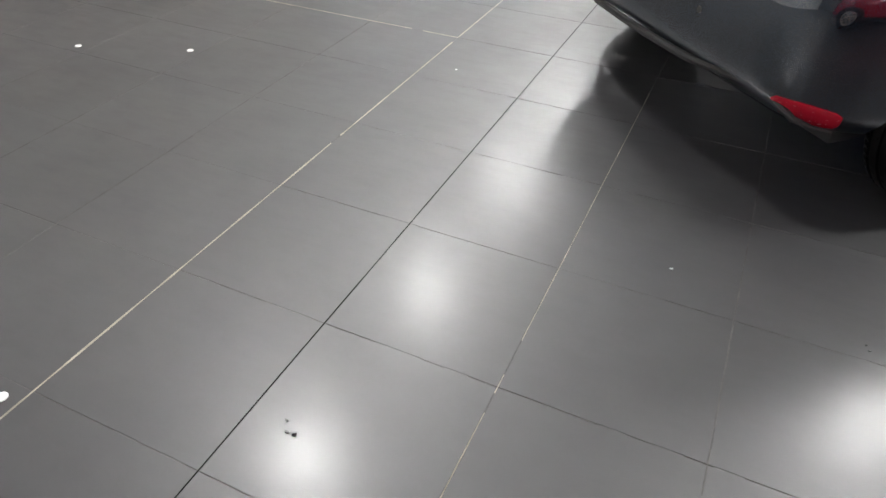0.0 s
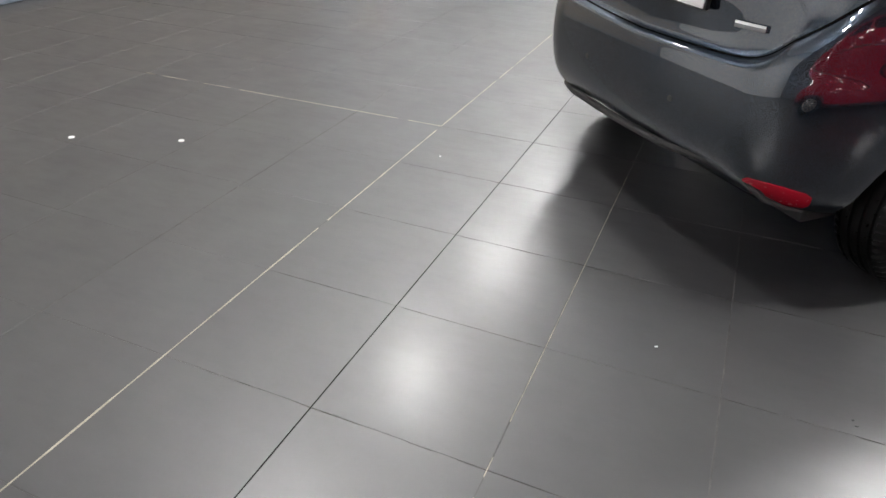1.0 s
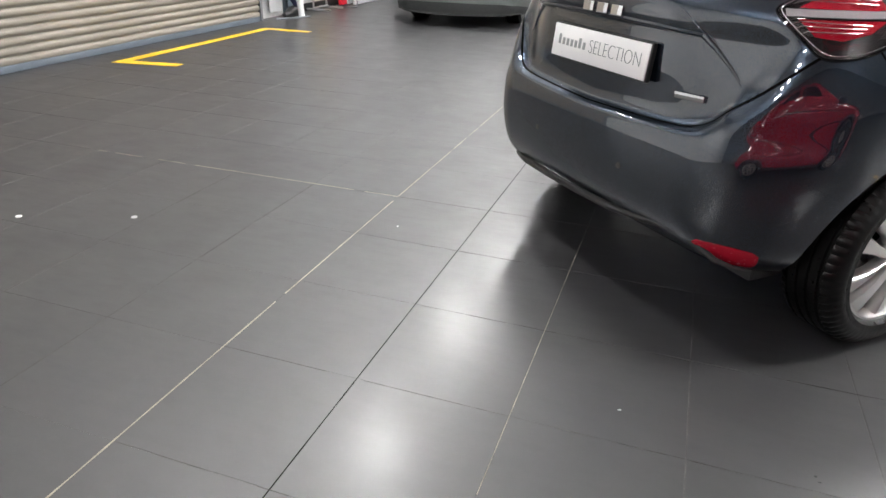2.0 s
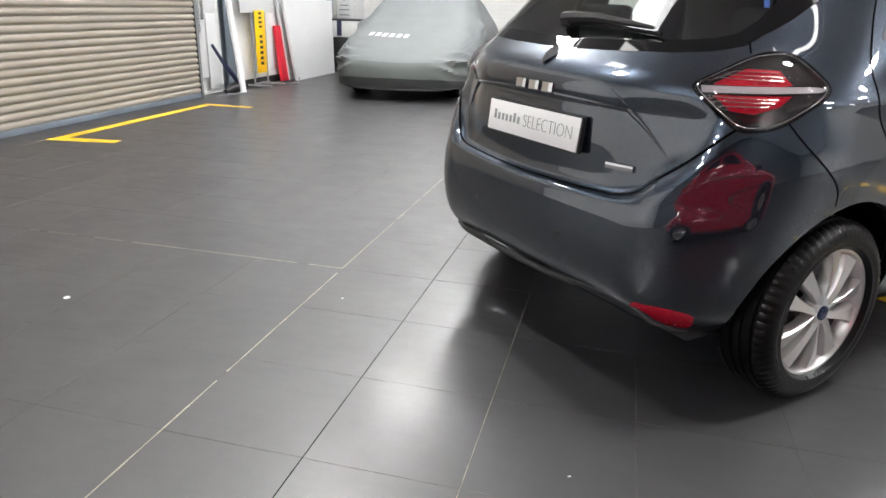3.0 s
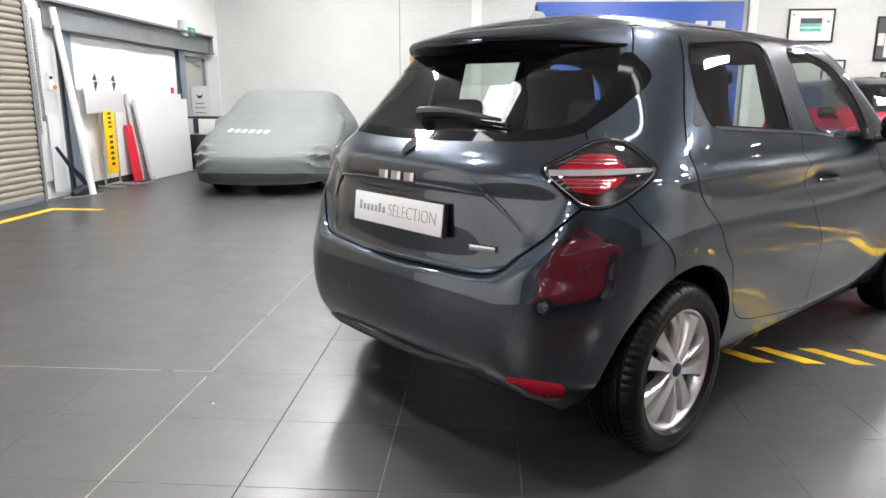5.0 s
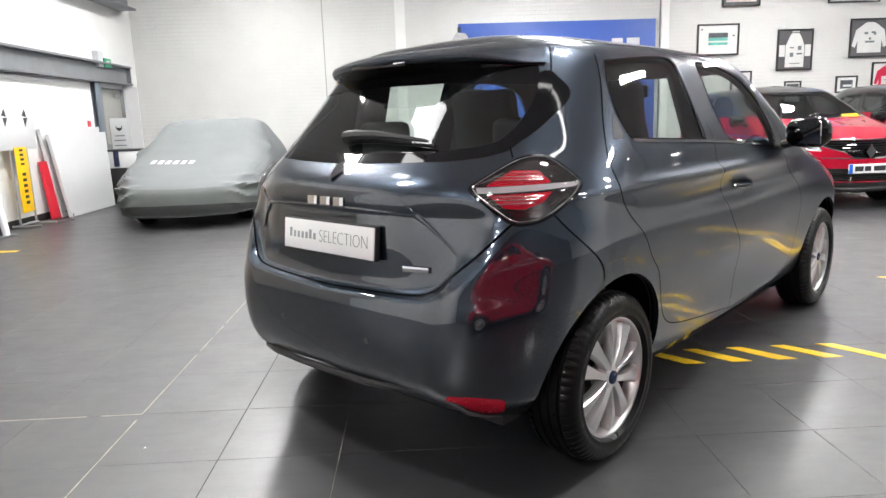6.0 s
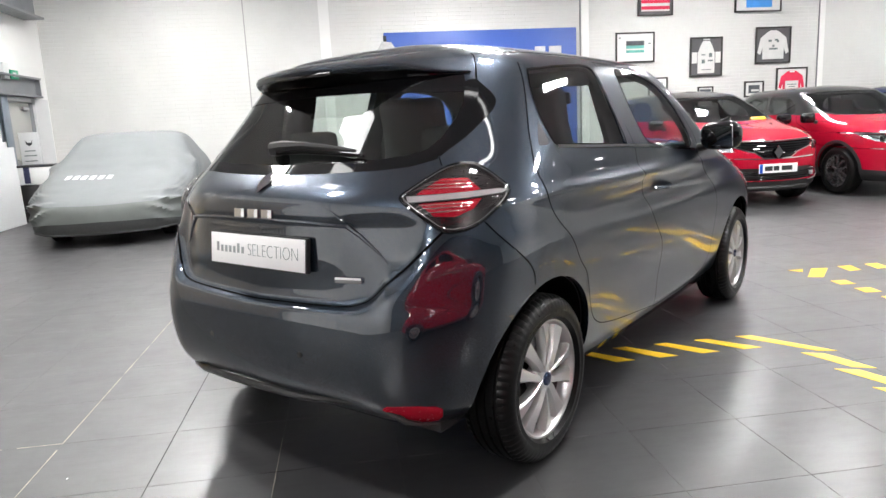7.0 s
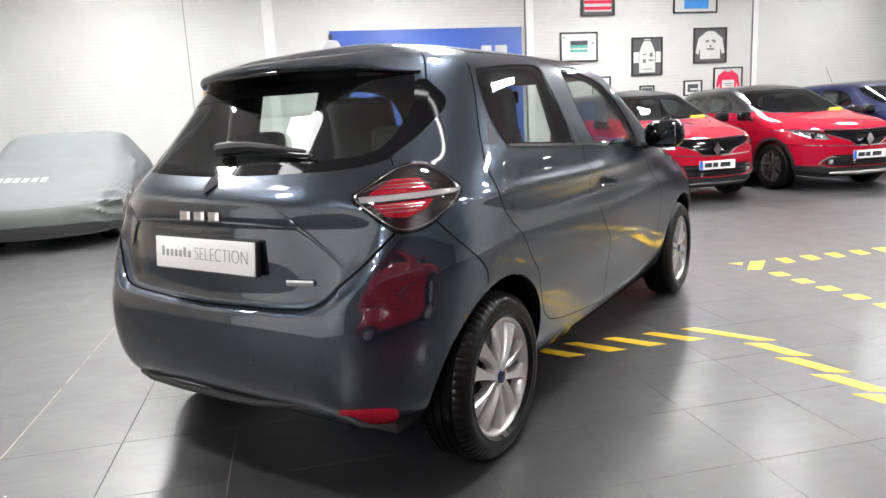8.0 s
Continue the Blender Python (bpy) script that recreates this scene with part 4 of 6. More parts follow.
    for bm, pick in ((top, lambda e, g, r, d: [r, r.lerp(e, .35) + Vector((0, 0, .006)), r.lerp(e, .7) + Vector((0, 0, .007)), e + d * Vector((0, .014, .003)), e + d * Vector((0, .003, -.003)), e + d * Vector((0, 0, -.011)), e + d * Vector((0, .004, -.020)), e + d * Vector((0, .013, -.026))]), (under, lambda e, g, r, d: [e + d * Vector((0, .013, -.026)), e.lerp(g, .25) + d * Vector((0, .016, -.022)), e.lerp(g, .6) + d * Vector((0, .012, -.008)), g])):
        rows = [[bm.verts.new(p) for p in pick(*c)] for c in cols]
        for a, b in zip(rows, rows[1:]):
            for i in range(len(a) - 1):
                bm.faces.new((a[i], a[i + 1], b[i + 1], b[i]))
        bmesh.ops.recalc_face_normals(bm, faces=bm.faces)
    for f in top.faces:
        if f.normal.z < 0 and f.calc_center_median().y > .4:
            f.normal_flip()
    sp = part("roof_spoiler", top, M_SLATE_PAINT, car)
    part("spoiler_underside", under, M_BLACK_GLOSS, sp)
    part("brake_light", solid((0, .348, 1.440), (.30, .012, .016), .004, Matrix.Rotation(radians(-20), 4, "X")), M_LAMP_DARK, sp, "slim high brake light")
    # rear plate, strip, badges
    tilt = Matrix.Rotation(radians(-6), 4, "X")
    pl = part("plate_holder", solid((.01, .060, .829), (.534, .020, .122), .006, tilt), M_BLACK, car)
    part("show_plate", solid((.01, .0485, .830), (.522, .004, .112), .001, tilt), M_PLATE, pl, "white showroom plate with grey lettering")
    for k in range(7):
        tall = k in (0, 5)
        part("brand_bar", solid((-.207 + .0245 * k, .0456, .835 if tall else .829), (.0145, .0012, .034 if tall else .024), .0004, tilt), M_INK_PALE, pl, "plain bar in place of a letter")
    words("SELECTION", .066, .0006, "plate_lettering", M_INK_GREY, pl, Matrix.Translation((.105, .0460, .831)) @ tilt, width=.82)
    skin.mesh("name_strip", ["name_strip"], both, M_SLATE_PAINT, car, .005, edge=.012, label="gloss dark strip across the tailgate")
    ledge = bmesh.new()
    line = [(-.98, 7.86), (-.6, 7.95), (0, 8.0), (.6, 7.95), (.98, 7.86)]
    tube(ledge, [shell.at(u, v, .004) for u, v in resample(line, .03, False)], .0075, 8)
    part("tailgate_ledge", ledge, M_SLATE_PAINT, car)
    crease = resample([(.97, 7.88), (1.03, 7.6), (1.10, 7.2), (1.15, 6.9)], .03, False)
    for s in both:
        fold = tube(bmesh.new(), [shell.at(u * s, v, .001) for u, v in crease], [.011 - .009 * i / (len(crease) - 1) for i in range(len(crease))], 8)
        part("tailgate_crease", fold, M_SLATE_PAINT, car)
    for x in (-.076, .0, .076):
        part("badge", solid((x, .0605, .962), (.056, .007, .034), .002, Matrix.Rotation(radians(-6), 4, "X")), M_CHROME, car, "plain satin chrome bar in place of a letter")
    logo = bmesh.new()
    rim = [logo.verts.new(p) for p in ((0, 0, -.052), (.034, 0, 0), (0, 0, .052), (-.034, 0, 0))]
    ridge = [logo.verts.new(p) for p in ((0, -.013, -.020), (0, -.013, .020))]
    for a, b, *rest in ((0, 1, 0), (1, 2, 1), (2, 3, 1), (3, 0, 0)):
        logo.faces.new([rim[a], rim[b], ridge[rest[0]]])
    logo.faces.new([rim[1], ridge[1], ridge[0]])
    logo.faces.new([rim[3], ridge[0], ridge[1]])
    logo.faces.new(rim[::-1])
    bmesh.ops.recalc_face_normals(logo, faces=logo.faces)
    lg = part("emblem", logo, M_BADGE, car, "plain chrome diamond shape", smooth=False)
    spot = Vector(shell.normal(0, 9.45))
    lg.matrix_basis = Matrix.Translation(shell.at(0, 9.45, .006)) @ Matrix.Rotation(-math.asin(spot.z), 4, "X")
    part("badge", solid((.428, .085, .757), (.10, .006, .020), .002, Matrix.Rotation(radians(14), 4, "Z")), M_CHROME, car, "small chrome badge")
    for u in (-.5, .5):
        dots = lathe([(0, .0), (0, .010), (.004, .011)], 16)
        d = part("parking_sensor", dots, M_BLACK, car)
        d.matrix_basis = Matrix.Translation(shell.at(u, 3.0, .002)) @ Matrix.Rotation(radians(90), 4, "Z")
    # wiper
    arm = tube(bmesh.new(), [shell.at(u, v, .028) for u, v in ((-.16, 10.42), (.0, 10.46), (.3, 10.47), (.65, 10.40), (1.0, 10.30))], [.024, .022, .016, .011, .006], 8)
    w = part("rear_wiper", arm, M_BLACK, car, "black rear wiper")
    part("blade", tube(bmesh.new(), [shell.at(u, v, .012) for u, v in ((-.1, 10.36), (.3, 10.38), (.7, 10.32), (1.04, 10.24))], .007, 6), M_RUBBER, w)
    part("pivot", solid(shell.at(-.12, 10.42, .018), (.05, .05, .045), .015), M_BLACK, w)
    # lower rear lip and underside
    lip = tube(bmesh.new(), [(-.60, .15, .285), (-.52, .100, .306), (-.40, .062, .312), (-.2, .043, .318), (0, .040, .320), (.2, .046, .324), (.36, .056, .342), (.47, .068, .358), (.53, .078, .352), (.57, .090, .330), (.62, .110, .302), (.67, .145, .292), (.70, .180, .290)], [.014] * 9 + [.013, .010, .006, .003], 8)
    part("lower_lip", lip, M_BLACK, car)
    part("lower_valance", solid((0, .23, .29), (1.0, .14, .09), .03), M_BLACK, car)
    part("underbody", solid((0, 2.0, .235), (1.30, 3.5, .05), .01), M_BLACK, car)
    for y in (.655, 3.245):
        for s in both:
            liner = bmesh.new()
            ring = []
            for k in range(25):
                a = radians(8 + 164 * k / 24)
                ring.append([liner.verts.new((x * s, y + .375 * math.cos(a), .325 + .375 * math.sin(a))) for x in (.46, skin_x(y + .375 * math.cos(a), .325 + .375 * math.sin(a)))])
            for a, b in zip(ring, ring[1:]):
                liner.faces.new((a[0], a[1], b[1], b[0]))
            liner.faces.new([r[0] for r in ring])
            part("wheel_arch_liner", liner, M_SEAM, car)
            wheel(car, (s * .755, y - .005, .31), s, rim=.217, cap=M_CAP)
    for s in both:
        hs = solid((.957 * s, 2.40, 1.112), (.215, .125, .150), .062, None, 5)
        mr = part("door_mirror", hs, M_BLACK_GLOSS, car, "gloss black door mirror")
        part("mirror_glass", solid((.957 * s, 2.338, 1.112), (.16, .006, .105), 0, Matrix.Rotation(radians(7), 4, "X") @ Matrix.Rotation(radians(-14 * s), 4, "Z")), M_MIRROR, mr)
        part("mirror_arm", tube(bmesh.new(), [(.81 * s, 2.44, 1.045), (.88 * s, 2.42, 1.06)], .022), M_BLACK, mr)
    cabin(car, 1.64, 1.00, 2.85, 1, 1.72)
    for s in both:
        part("pillar_lining", solid((.66 * s, 1.62, 1.23), (.03, .20, .36), .012, Matrix.Rotation(radians(-17 * s), 4, "Y")), M_TRIM, car)
        part("pillar_lining", solid((.60 * s, .82, 1.24), (.03, .18, .42), .012, Matrix.Rotation(radians(-17 * s), 4, "Y")), M_TRIM, car)
    part("windscreen_card", solid((.30, 2.62, .975), (.16, .11, .004), 0, Matrix.Rotation(radians(12), 4, "X")), M_YELLOW_SIGN, car, "yellow paper card")
    return car


hatchback = build_hatchback(pose(.418, .931, 0, 0, 0, -45.49))


# ---- shutter wall ----
def roller_shutter():
    ob = thing("roller_shutter", pose(-4.52, 3.69, 0), "closed beige steel roller shutter with ribbed slats", "roller shutter")
    pitch, bm = .075, bmesh.new()
    prof = [(0, 0), (.010, .004), (.016, .014), (.018, .030), (.016, .046), (.008, .056), (-.004, .060), (-.006, .068), (-.002, .075)]
    rows = [[bm.verts.new((x, y, z)) for x, z in prof] for y in (-2.65, 2.65)]
    for i in range(len(prof) - 1):
        bm.faces.new((rows[0][i], rows[1][i], rows[1][i + 1], rows[0][i + 1]))
    bmesh.ops.recalc_face_normals(bm, faces=bm.faces)
    first = part("slat", bm, M_SHUTTER, ob, smooth=True)
    if first.data.polygons[2].normal.x < 0:
        first.data.flip_normals()
    first.location = (0, 0, .055)
    for k in range(1, 42):
        s = new("slat", first.data)
        s.parent, s.location = ob, (0, 0, .055 + k * pitch)
    part("bottom_bar", solid((.005, 0, .03), (.03, 5.3, .06), .006), M_STEEL_BLUE, ob, "blue grey bottom bar")
    for y in (-2.67, 2.67):
        g = bmesh.new()
        for x, w in ((-.035, .012), (.028, .012)):
            box(g, (x, y, 1.65), (w, .05, 3.3), .003)
        box(g, (0, y + .02 * (1 if y > 0 else -1), 1.65), (.06, .012, 3.3), .003)
        part("guide_rail", g, M_STEEL, ob)
    return ob


roller_shutter()


def steel_post(y, w, name="steel_post"):
    ob = thing(name, pose(-4.555, y, 0), "blue grey painted steel column against the wall", "steel column", "steel columns")
    for x in (-.035, .035):
        part("flange", solid((x, 0, 1.02), (.012, w, 2.05), .003), M_STEEL_BLUE, ob)
    part("web", solid((0, 0, 1.02), (.06, .012, 2.05)), M_STEEL_BLUE, ob)
    part("base_plate", solid((0, 0, .008), (.12, w + .06, .016), .003), M_STEEL_BLUE, ob)
    return ob


steel_post(7.14, .22)
steel_post(10.53, .22)
beam = thing("steel_beam", pose(-4.55, 9.3, 2.05), "grey painted steel beam along the wall", "steel beam")
part("lower_flange", solid((.03, 0, .02), (.16, 5.1, .035), .004), M_STEEL, beam)
part("upper_flange", solid((.03, 0, .33), (.16, 5.1, .035), .004), M_STEEL, beam)
part("web", solid((0, 0, .175), (.03, 5.1, .28)), M_STEEL, beam)
part("end_plate", solid((.03, 2.52, .175), (.13, .02, .28)), M_STEEL, beam)
door = thing("door_1", pose(-4.70, 11.2, 0), "closed plain grey steel door", kind="structure", category="door")
part("leaf", solid((.06, 0, .985), (.045, .86, 1.95), .004), M_DOOR, door)
for y in (-.445, .445):
    part("jamb", solid((.09, y, .985), (.09, .03, 1.97), .004), M_STEEL, door)
part("closer", solid((.11, .20, 1.86), (.06, .22, .06), .01), M_GALV, door)
part("door_handle", tube(bmesh.new(), [(.085, -.36, 1.0), (.13, -.36, 1.0), (.13, -.26, 1.0)], .01), M_GALV, door)
slab("trim", (LEFT + .03, 11.98, 1.02), (.06, .55, 2.04), M_WHITE, "white boxed panel beside the door")
cl = thing("wall_panel", pose(-4.585, 8.85, 0), "white smooth wall cladding panel", "wall panel")
part("sheet", solid((0, 0, 1.06), (.02, 3.05, 1.92), .003), M_PLASTER, cl)
part("skirting", solid((.008, 0, .05), (.03, 3.05, .10), .004), M_BLACK, cl, "dark skirting strip")
duct = thing("steel_beam", pose(-4.42, 8.6, 3.40), "dark grey high steel beam under the roof", "steel beam")
part("lower_flange", solid((0, 0, .02), (.34, 6.6, .04), .004), M_STEEL, duct)
part("web", solid((0, 0, .20), (.05, 6.6, .32)), M_STEEL, duct)
ex = thing("exit_sign", pose(-4.50, 10.86, 2.40), "small green lit exit sign on a white bracket", "exit sign")
part("bracket", solid((-.03, -.16, .04), (.10, .20, .26), .01), M_WHITE, ex)
part("sign_face", solid((.03, .05, -.01), (.02, .28, .15), .004), M_GREEN, ex)
part("pictogram", solid((.0415, .05, -.01), (.002, .12, .07), 0), M_WHITE, ex, "plain white bar")

cab = thing("control_panel", pose(-4.56, 6.66, 0), "white shutter control board with a perforated rail", "control panel")
part("board", solid((.0, 0, 1.25), (.03, .46, 2.05), .005), M_WHITE, cab)
for k, y in enumerate((-.19, -.10)):
    rail = part("perforated_rail", solid((.025, y, 1.55), (.02, .045, 1.2 if k else 1.5), .003), M_GALV, cab)
    holes = bmesh.new()
    for n in range(30 if k else 38):
        box(holes, (.0352, y + (.008 if n % 2 else -.008), 1.55 + (n - (15 if k else 19)) * .039), (.002, .012, .018))
    part("rail_slots", holes, M_BLACK, rail)
part("switch_box", solid((.04, .08, 1.42), (.05, .11, .20), .01), M_WHITE_GLOSS, cab)
part("switch", solid((.068, .06, 1.47), (.02, .05, .035), .006), M_BLACK, cab)
part("emergency_button", tube(bmesh.new(), [(.06, .105, 1.36), (.09, .105, 1.36)], .024, 16), surface("orange plastic", (.75, .16, .01), .35), cab, "orange red stop button")
part("lower_board", solid((.03, .08, .55), (.015, .26, .95), .004), M_WHITE, cab)
strap = thing("webbing_strap", pose(-4.44, 6.68, 0), "dark navy webbing strap hanging by the shutter", "strap")
part("webbing", tube(bmesh.new(), [(0, -.10, .64), (.01, .02, .50), (.02, .14, .36), (.05, .26, .24), (.06, .34, .14)], [.02, .022, .026, .035, .03], 8), M_NAVY, strap)
bag = tube(bmesh.new(), [(.02, .10, .03), (.03, .24, .05), (.05, .38, .07), (.05, .50, .04)], [.03, .07, .08, .03], 10)
part("strap_bundle", bag, M_BLACK, strap)
for k, pts in enumerate((((-4.40, 6.55, .012), (-4.25, 6.75, .012), (-4.15, 6.98, .012), (-4.30, 7.10, .012), (-4.42, 7.02, .012)), ((-4.42, 8.25, .012), (-4.20, 8.05, .012), (-4.12, 8.35, .012), (-4.25, 8.62, .05), (-4.40, 8.70, .09)))):
    tagged(link_mesh("power_cable", tube(bmesh.new(), pts, .011, 8), M_STEEL, smooth=True), "grey power cable lying on the floor", "cable")

pole = thing("white_tube", pose(-4.24, 6.93, 0), "long white tube leaning against the wall", "tube")
part("shaft", tube(bmesh.new(), [(0, 0, 0), (-.11, -.03, 1.15), (-.22, -.08, 2.3)], .042, 14), M_WHITE_GLOSS, pole)


stand = thing("calibration_stand", pose(-4.42, 7.78, 0), "white target board on a steel floor stand", "target board")
part("target_board", solid((.0, -.04, 1.28), (.012, .94, .50), .003), M_WHITE, stand)
for y in (-.23, .23):
    part("target_mark", plate_of([(-.075, .02), (.0, .11), (.03, .0)], .002), M_INK, stand, smooth=False).matrix_basis = Matrix.Translation((.008, y, 1.45)) @ Matrix.Rotation(radians(90), 4, "Z")
    part("target_mark", plate_of([(.07, .02), (.0, -.10), (-.03, .02)], .002), M_INK, stand, smooth=False).matrix_basis = Matrix.Translation((.008, y - .02, 1.42)) @ Matrix.Rotation(radians(90), 4, "Z")
for y in (-.20, .18):
    part("upright", tube(bmesh.new(), [(-.01, y, .03), (-.01, y, 1.08)], .014), M_GALV, stand)
    part("foot", tube(bmesh.new(), [(-.12, y, .03), (.26, y, .03)], .016), M_GALV, stand)
part("crossbar", tube(bmesh.new(), [(.0, -.22, .05), (.0, .20, .05)], .014), M_GALV, stand)
ban = thing("yellow_sign", pose(-4.405, 7.77, 0), "upright yellow sign with dark bars for lettering", "sign")
part("board", solid((0, 0, .63), (.012, .27, .86), .003), M_YELLOW_SIGN, ban)
for k in range(6):
    part("text_bar", solid((.0075, .0, .33 + k * .075), (.002, .085, .04)), M_INK, ban, "plain bar in place of a name", smooth=False)
for k in range(4):
    part("text_bar", solid((.0075, .0, .84 + k * .06), (.002, .085, .03)), M_INK, ban, "plain bar in place of lettering", smooth=False)
red = thing("red_board", pose(-4.42, 8.48, 0), "red board leaning against the wall", "board")
b = plate_of([(-.06, .01), (.34, .01), (.12, .84), (-.08, .84)], .05)
part("sheet", b, M_RED_BOARD, red, smooth=False).matrix_basis = Matrix.Rotation(radians(90), 4, "Z") @ Matrix.Rotation(radians(-5), 4, "X")
for k, (y, x, w, h, lean) in enumerate(((9.30, -4.25, 1.46, 1.22, 8), (9.36, -4.40, 1.50, 1.30, 5))):
    ob = thing("foam_board", pose(x, y, .01, 0, 0, 0), "large white foam board leaning on the wall", "board", "white boards")
    skew = .34 if k == 0 else .26
    p = part("sheet", plate_of([(-w / 2, 0), (w / 2, 0), (w / 2 + skew, h), (-w / 2 + skew - .36, h - .01)], .045), M_WHITE, ob, smooth=False)
    p.matrix_basis = Matrix.Rotation(radians(90), 4, "Z") @ Matrix.Rotation(radians(-lean), 4, "X")
tag = tagged(link_mesh("red_tag", solid((-4.572, 10.17, 1.36), (.02, .10, .10), .004), M_RED_BOARD), "small red tag fixed to the wall panel", "tag")
sg = thing("sign_stand", pose(-4.44, 11.0, 0), "white poster stand with a small dark emblem", "poster stand")
part("board", solid((0, 0, 1.02), (.31, .02, .86), .004), M_WHITE, sg)
for x in (-.13, .13):
    part("leg", solid((x, .02, .30), (.02, .02, .60), .003), M_GALV, sg)
part("foot", solid((0, .04, .012), (.34, .30, .024), .006), M_STEEL, sg)
part("emblem", plate_of([(-.06, .05), (-.045, -.02), (0, -.05), (.045, -.02), (.06, .05), (.03, .01), (-.03, .01)], .003), M_INK, sg, smooth=False).matrix_basis = Matrix.Translation((0, -.013, 1.27))
for z, w in ((1.14, .17), (1.06, .20), (.97, .20), (.88, .20)):
    part("text_bar", solid((0, -.0115, z), (w, .002, .018)), M_INK_GREY, sg, "plain bar in place of lettering", smooth=False)
tb = thing("side_cabinet", pose(-4.12, 10.55, 0), "low cabinet with a pale band and dark base", "cabinet")
part("body", solid((0, 0, .30), (.70, .52, .60), .01), M_BLACK, tb)
part("drawer_front", solid((0, -.01, .745), (.70, .54, .27), .008), M_MOUNT_WHITE, tb)
part("worktop", solid((0, 0, .90), (.74, .58, .03), .006), M_BLACK, tb)
part("strap", solid((-.12, -.29, .76), (.09, .02, .26), .008), M_NAVY, tb)

# ---- back wall ----
# These tubes draw the dark lines along the edges of two pilasters.
for x in (5.80, 11.185):
    tagged(link_mesh("conduit", tube(bmesh.new(), [(x, BACK - .02, .0), (x, BACK - .02, CEILING)], .014, 8), M_STEEL, smooth=True), "thin grey vertical tube drawing a pilaster edge", "conduit")
hb = thing("blue_hoarding", pose(3.73, BACK - .05, 0), "large plain blue board on the brick wall", "wall board")
part("board", solid((0, .02, 1.70), (3.95, .04, 2.75), .004), M_BLUE_BOARD, hb)
for x, w in ((1.20, .22), (1.52, .26)):
    part("text_bar", solid((x, -.004, 2.53), (w, .006, .38), .01), M_WHITE, hb, "plain white shape in place of a letter")
tagged(link_mesh("wood_strip", solid((-.60, BACK - .03, 1.8), (.20, .04, .62), .004), M_WOOD), "orange wooden strip fixed to the brick wall", "wood strip")
fl = thing("wall_lamp", pose(1.79, BACK - .08, 2.80), "unlit grey floodlight bracketed to the wall", "wall lamp")
part("housing", plate_of([(-.20, -.08), (.20, -.08), (.10, .08), (-.08, .10)], .14), M_GALV, fl, smooth=False).location = (0, -.08, 0)
part("bracket", solid((-.02, -.01, .15), (.06, .08, .12), .01), M_BLACK, fl)
JERSEY = [(-.30, -.38), (.30, -.38), (.30, -.05), (.36, -.25), (.44, -.20), (.36, .20), (.16, .36), (.08, .40), (-.08, .40), (-.16, .36), (-.36, .20), (-.44, -.20), (-.36, -.25), (-.30, -.05)]
VEST = [(-.26, -.42), (.26, -.42), (.26, .10), (.17, .30), (.10, .40), (-.10, .40), (-.17, .30), (-.26, .10)]


def framed(x0, x1, z0, z1, mount, art, label, bars=()):
    """A framed picture or jersey on the back wall; art is a list of (outline, material) in shares of the opening."""
    w, h = x1 - x0, z1 - z0
    ob = thing("picture_frame", pose((x0 + x1) / 2, BACK - .03, (z0 + z1) / 2), label, "picture frame", "frames on the wall")
    fr = bmesh.new()
    for cx, cz, a, b in ((0, h / 2 - .016, w, .032), (0, -h / 2 + .016, w, .032), (-w / 2 + .016, 0, .032, h - .064), (w / 2 - .016, 0, .032, h - .064)):
        box(fr, (cx, 0, cz), (a, .035, b), .004)
    part("frame", fr, M_FRAME, ob)
    part("mount", solid((0, .006, 0), (w - .05, .012, h - .05)), mount, ob)
    for k, (outline, material) in enumerate(art):
        p = part("picture", plate_of([(x * w, z * h) for x, z in outline], .006), material, ob, smooth=False)
        p.location = (0, -.006 - .0025 * k, 0)
    for x, z, bw, bh in bars:
        part("text_bar", solid((x * w, -.009 - .0025 * len(art), z * h), (bw * w, .002, bh * h)), M_INK_GREY, ob, "plain bar in place of lettering", smooth=False)
    return ob


def rect(x, z, w, h):
    return [(x - w / 2, z - h / 2), (x + w / 2, z - h / 2), (x + w / 2, z + h / 2), (x - w / 2, z + h / 2)]


framed(6.56, 7.416, 2.326, 2.94, M_MOUNT_WHITE, [(rect(.0, .02, .46, .38), M_PHOTO_GREEN), (rect(.0, .14, .46, .15), M_PHOTO_DARK), (rect(0, -.06, .46, .05), M_CLOTH_WHITE)], "framed green landscape photo with a wide white mount", ((.36, .12, .06, .05), (-.40, .32, .04, .05)))
framed(8.212, 8.949, 1.988, 2.798, M_MOUNT_DARK, [(VEST, M_CLOTH_WHITE), (rect(-.36, -.02, .16, .28), M_CLOTH_WHITE), (rect(.36, -.02, .16, .28), M_CLOTH_WHITE), (rect(0, .44, .2, .03), M_CLOTH_WHITE)], "white jersey framed on a dark grey mount", ((-.1, .05, .12, .03), (.12, .04, .1, .1), (-.1, -.12, .1, .1), (.12, -.1, .16, .04), (0, -.33, .3, .02)))
framed(9.708, 10.532, 2.204, 2.966, M_MOUNT_DARK, [(JERSEY, M_CLOTH_WHITE)], "white long-sleeved jersey framed on a dark mount", ((-.1, .12, .09, .06), (.08, .14, .1, .05), (.0, -.02, .06, .06), (0, -.10, .24, .05), (.12, .1, .06, .06)))
framed(10.221, 10.957, 1.504, 2.103, M_MOUNT_WHITE, [([(x * .95, z) for x, z in JERSEY], M_CLOTH_RED), (rect(0, .36, .16, .06), M_MOUNT_WHITE), (rect(0, -.12, .42, .30), M_CLOTH_WHITE)], "red and white jersey framed on a white mount", ((0, -.1, .3, .03), (0, -.18, .2, .03)))
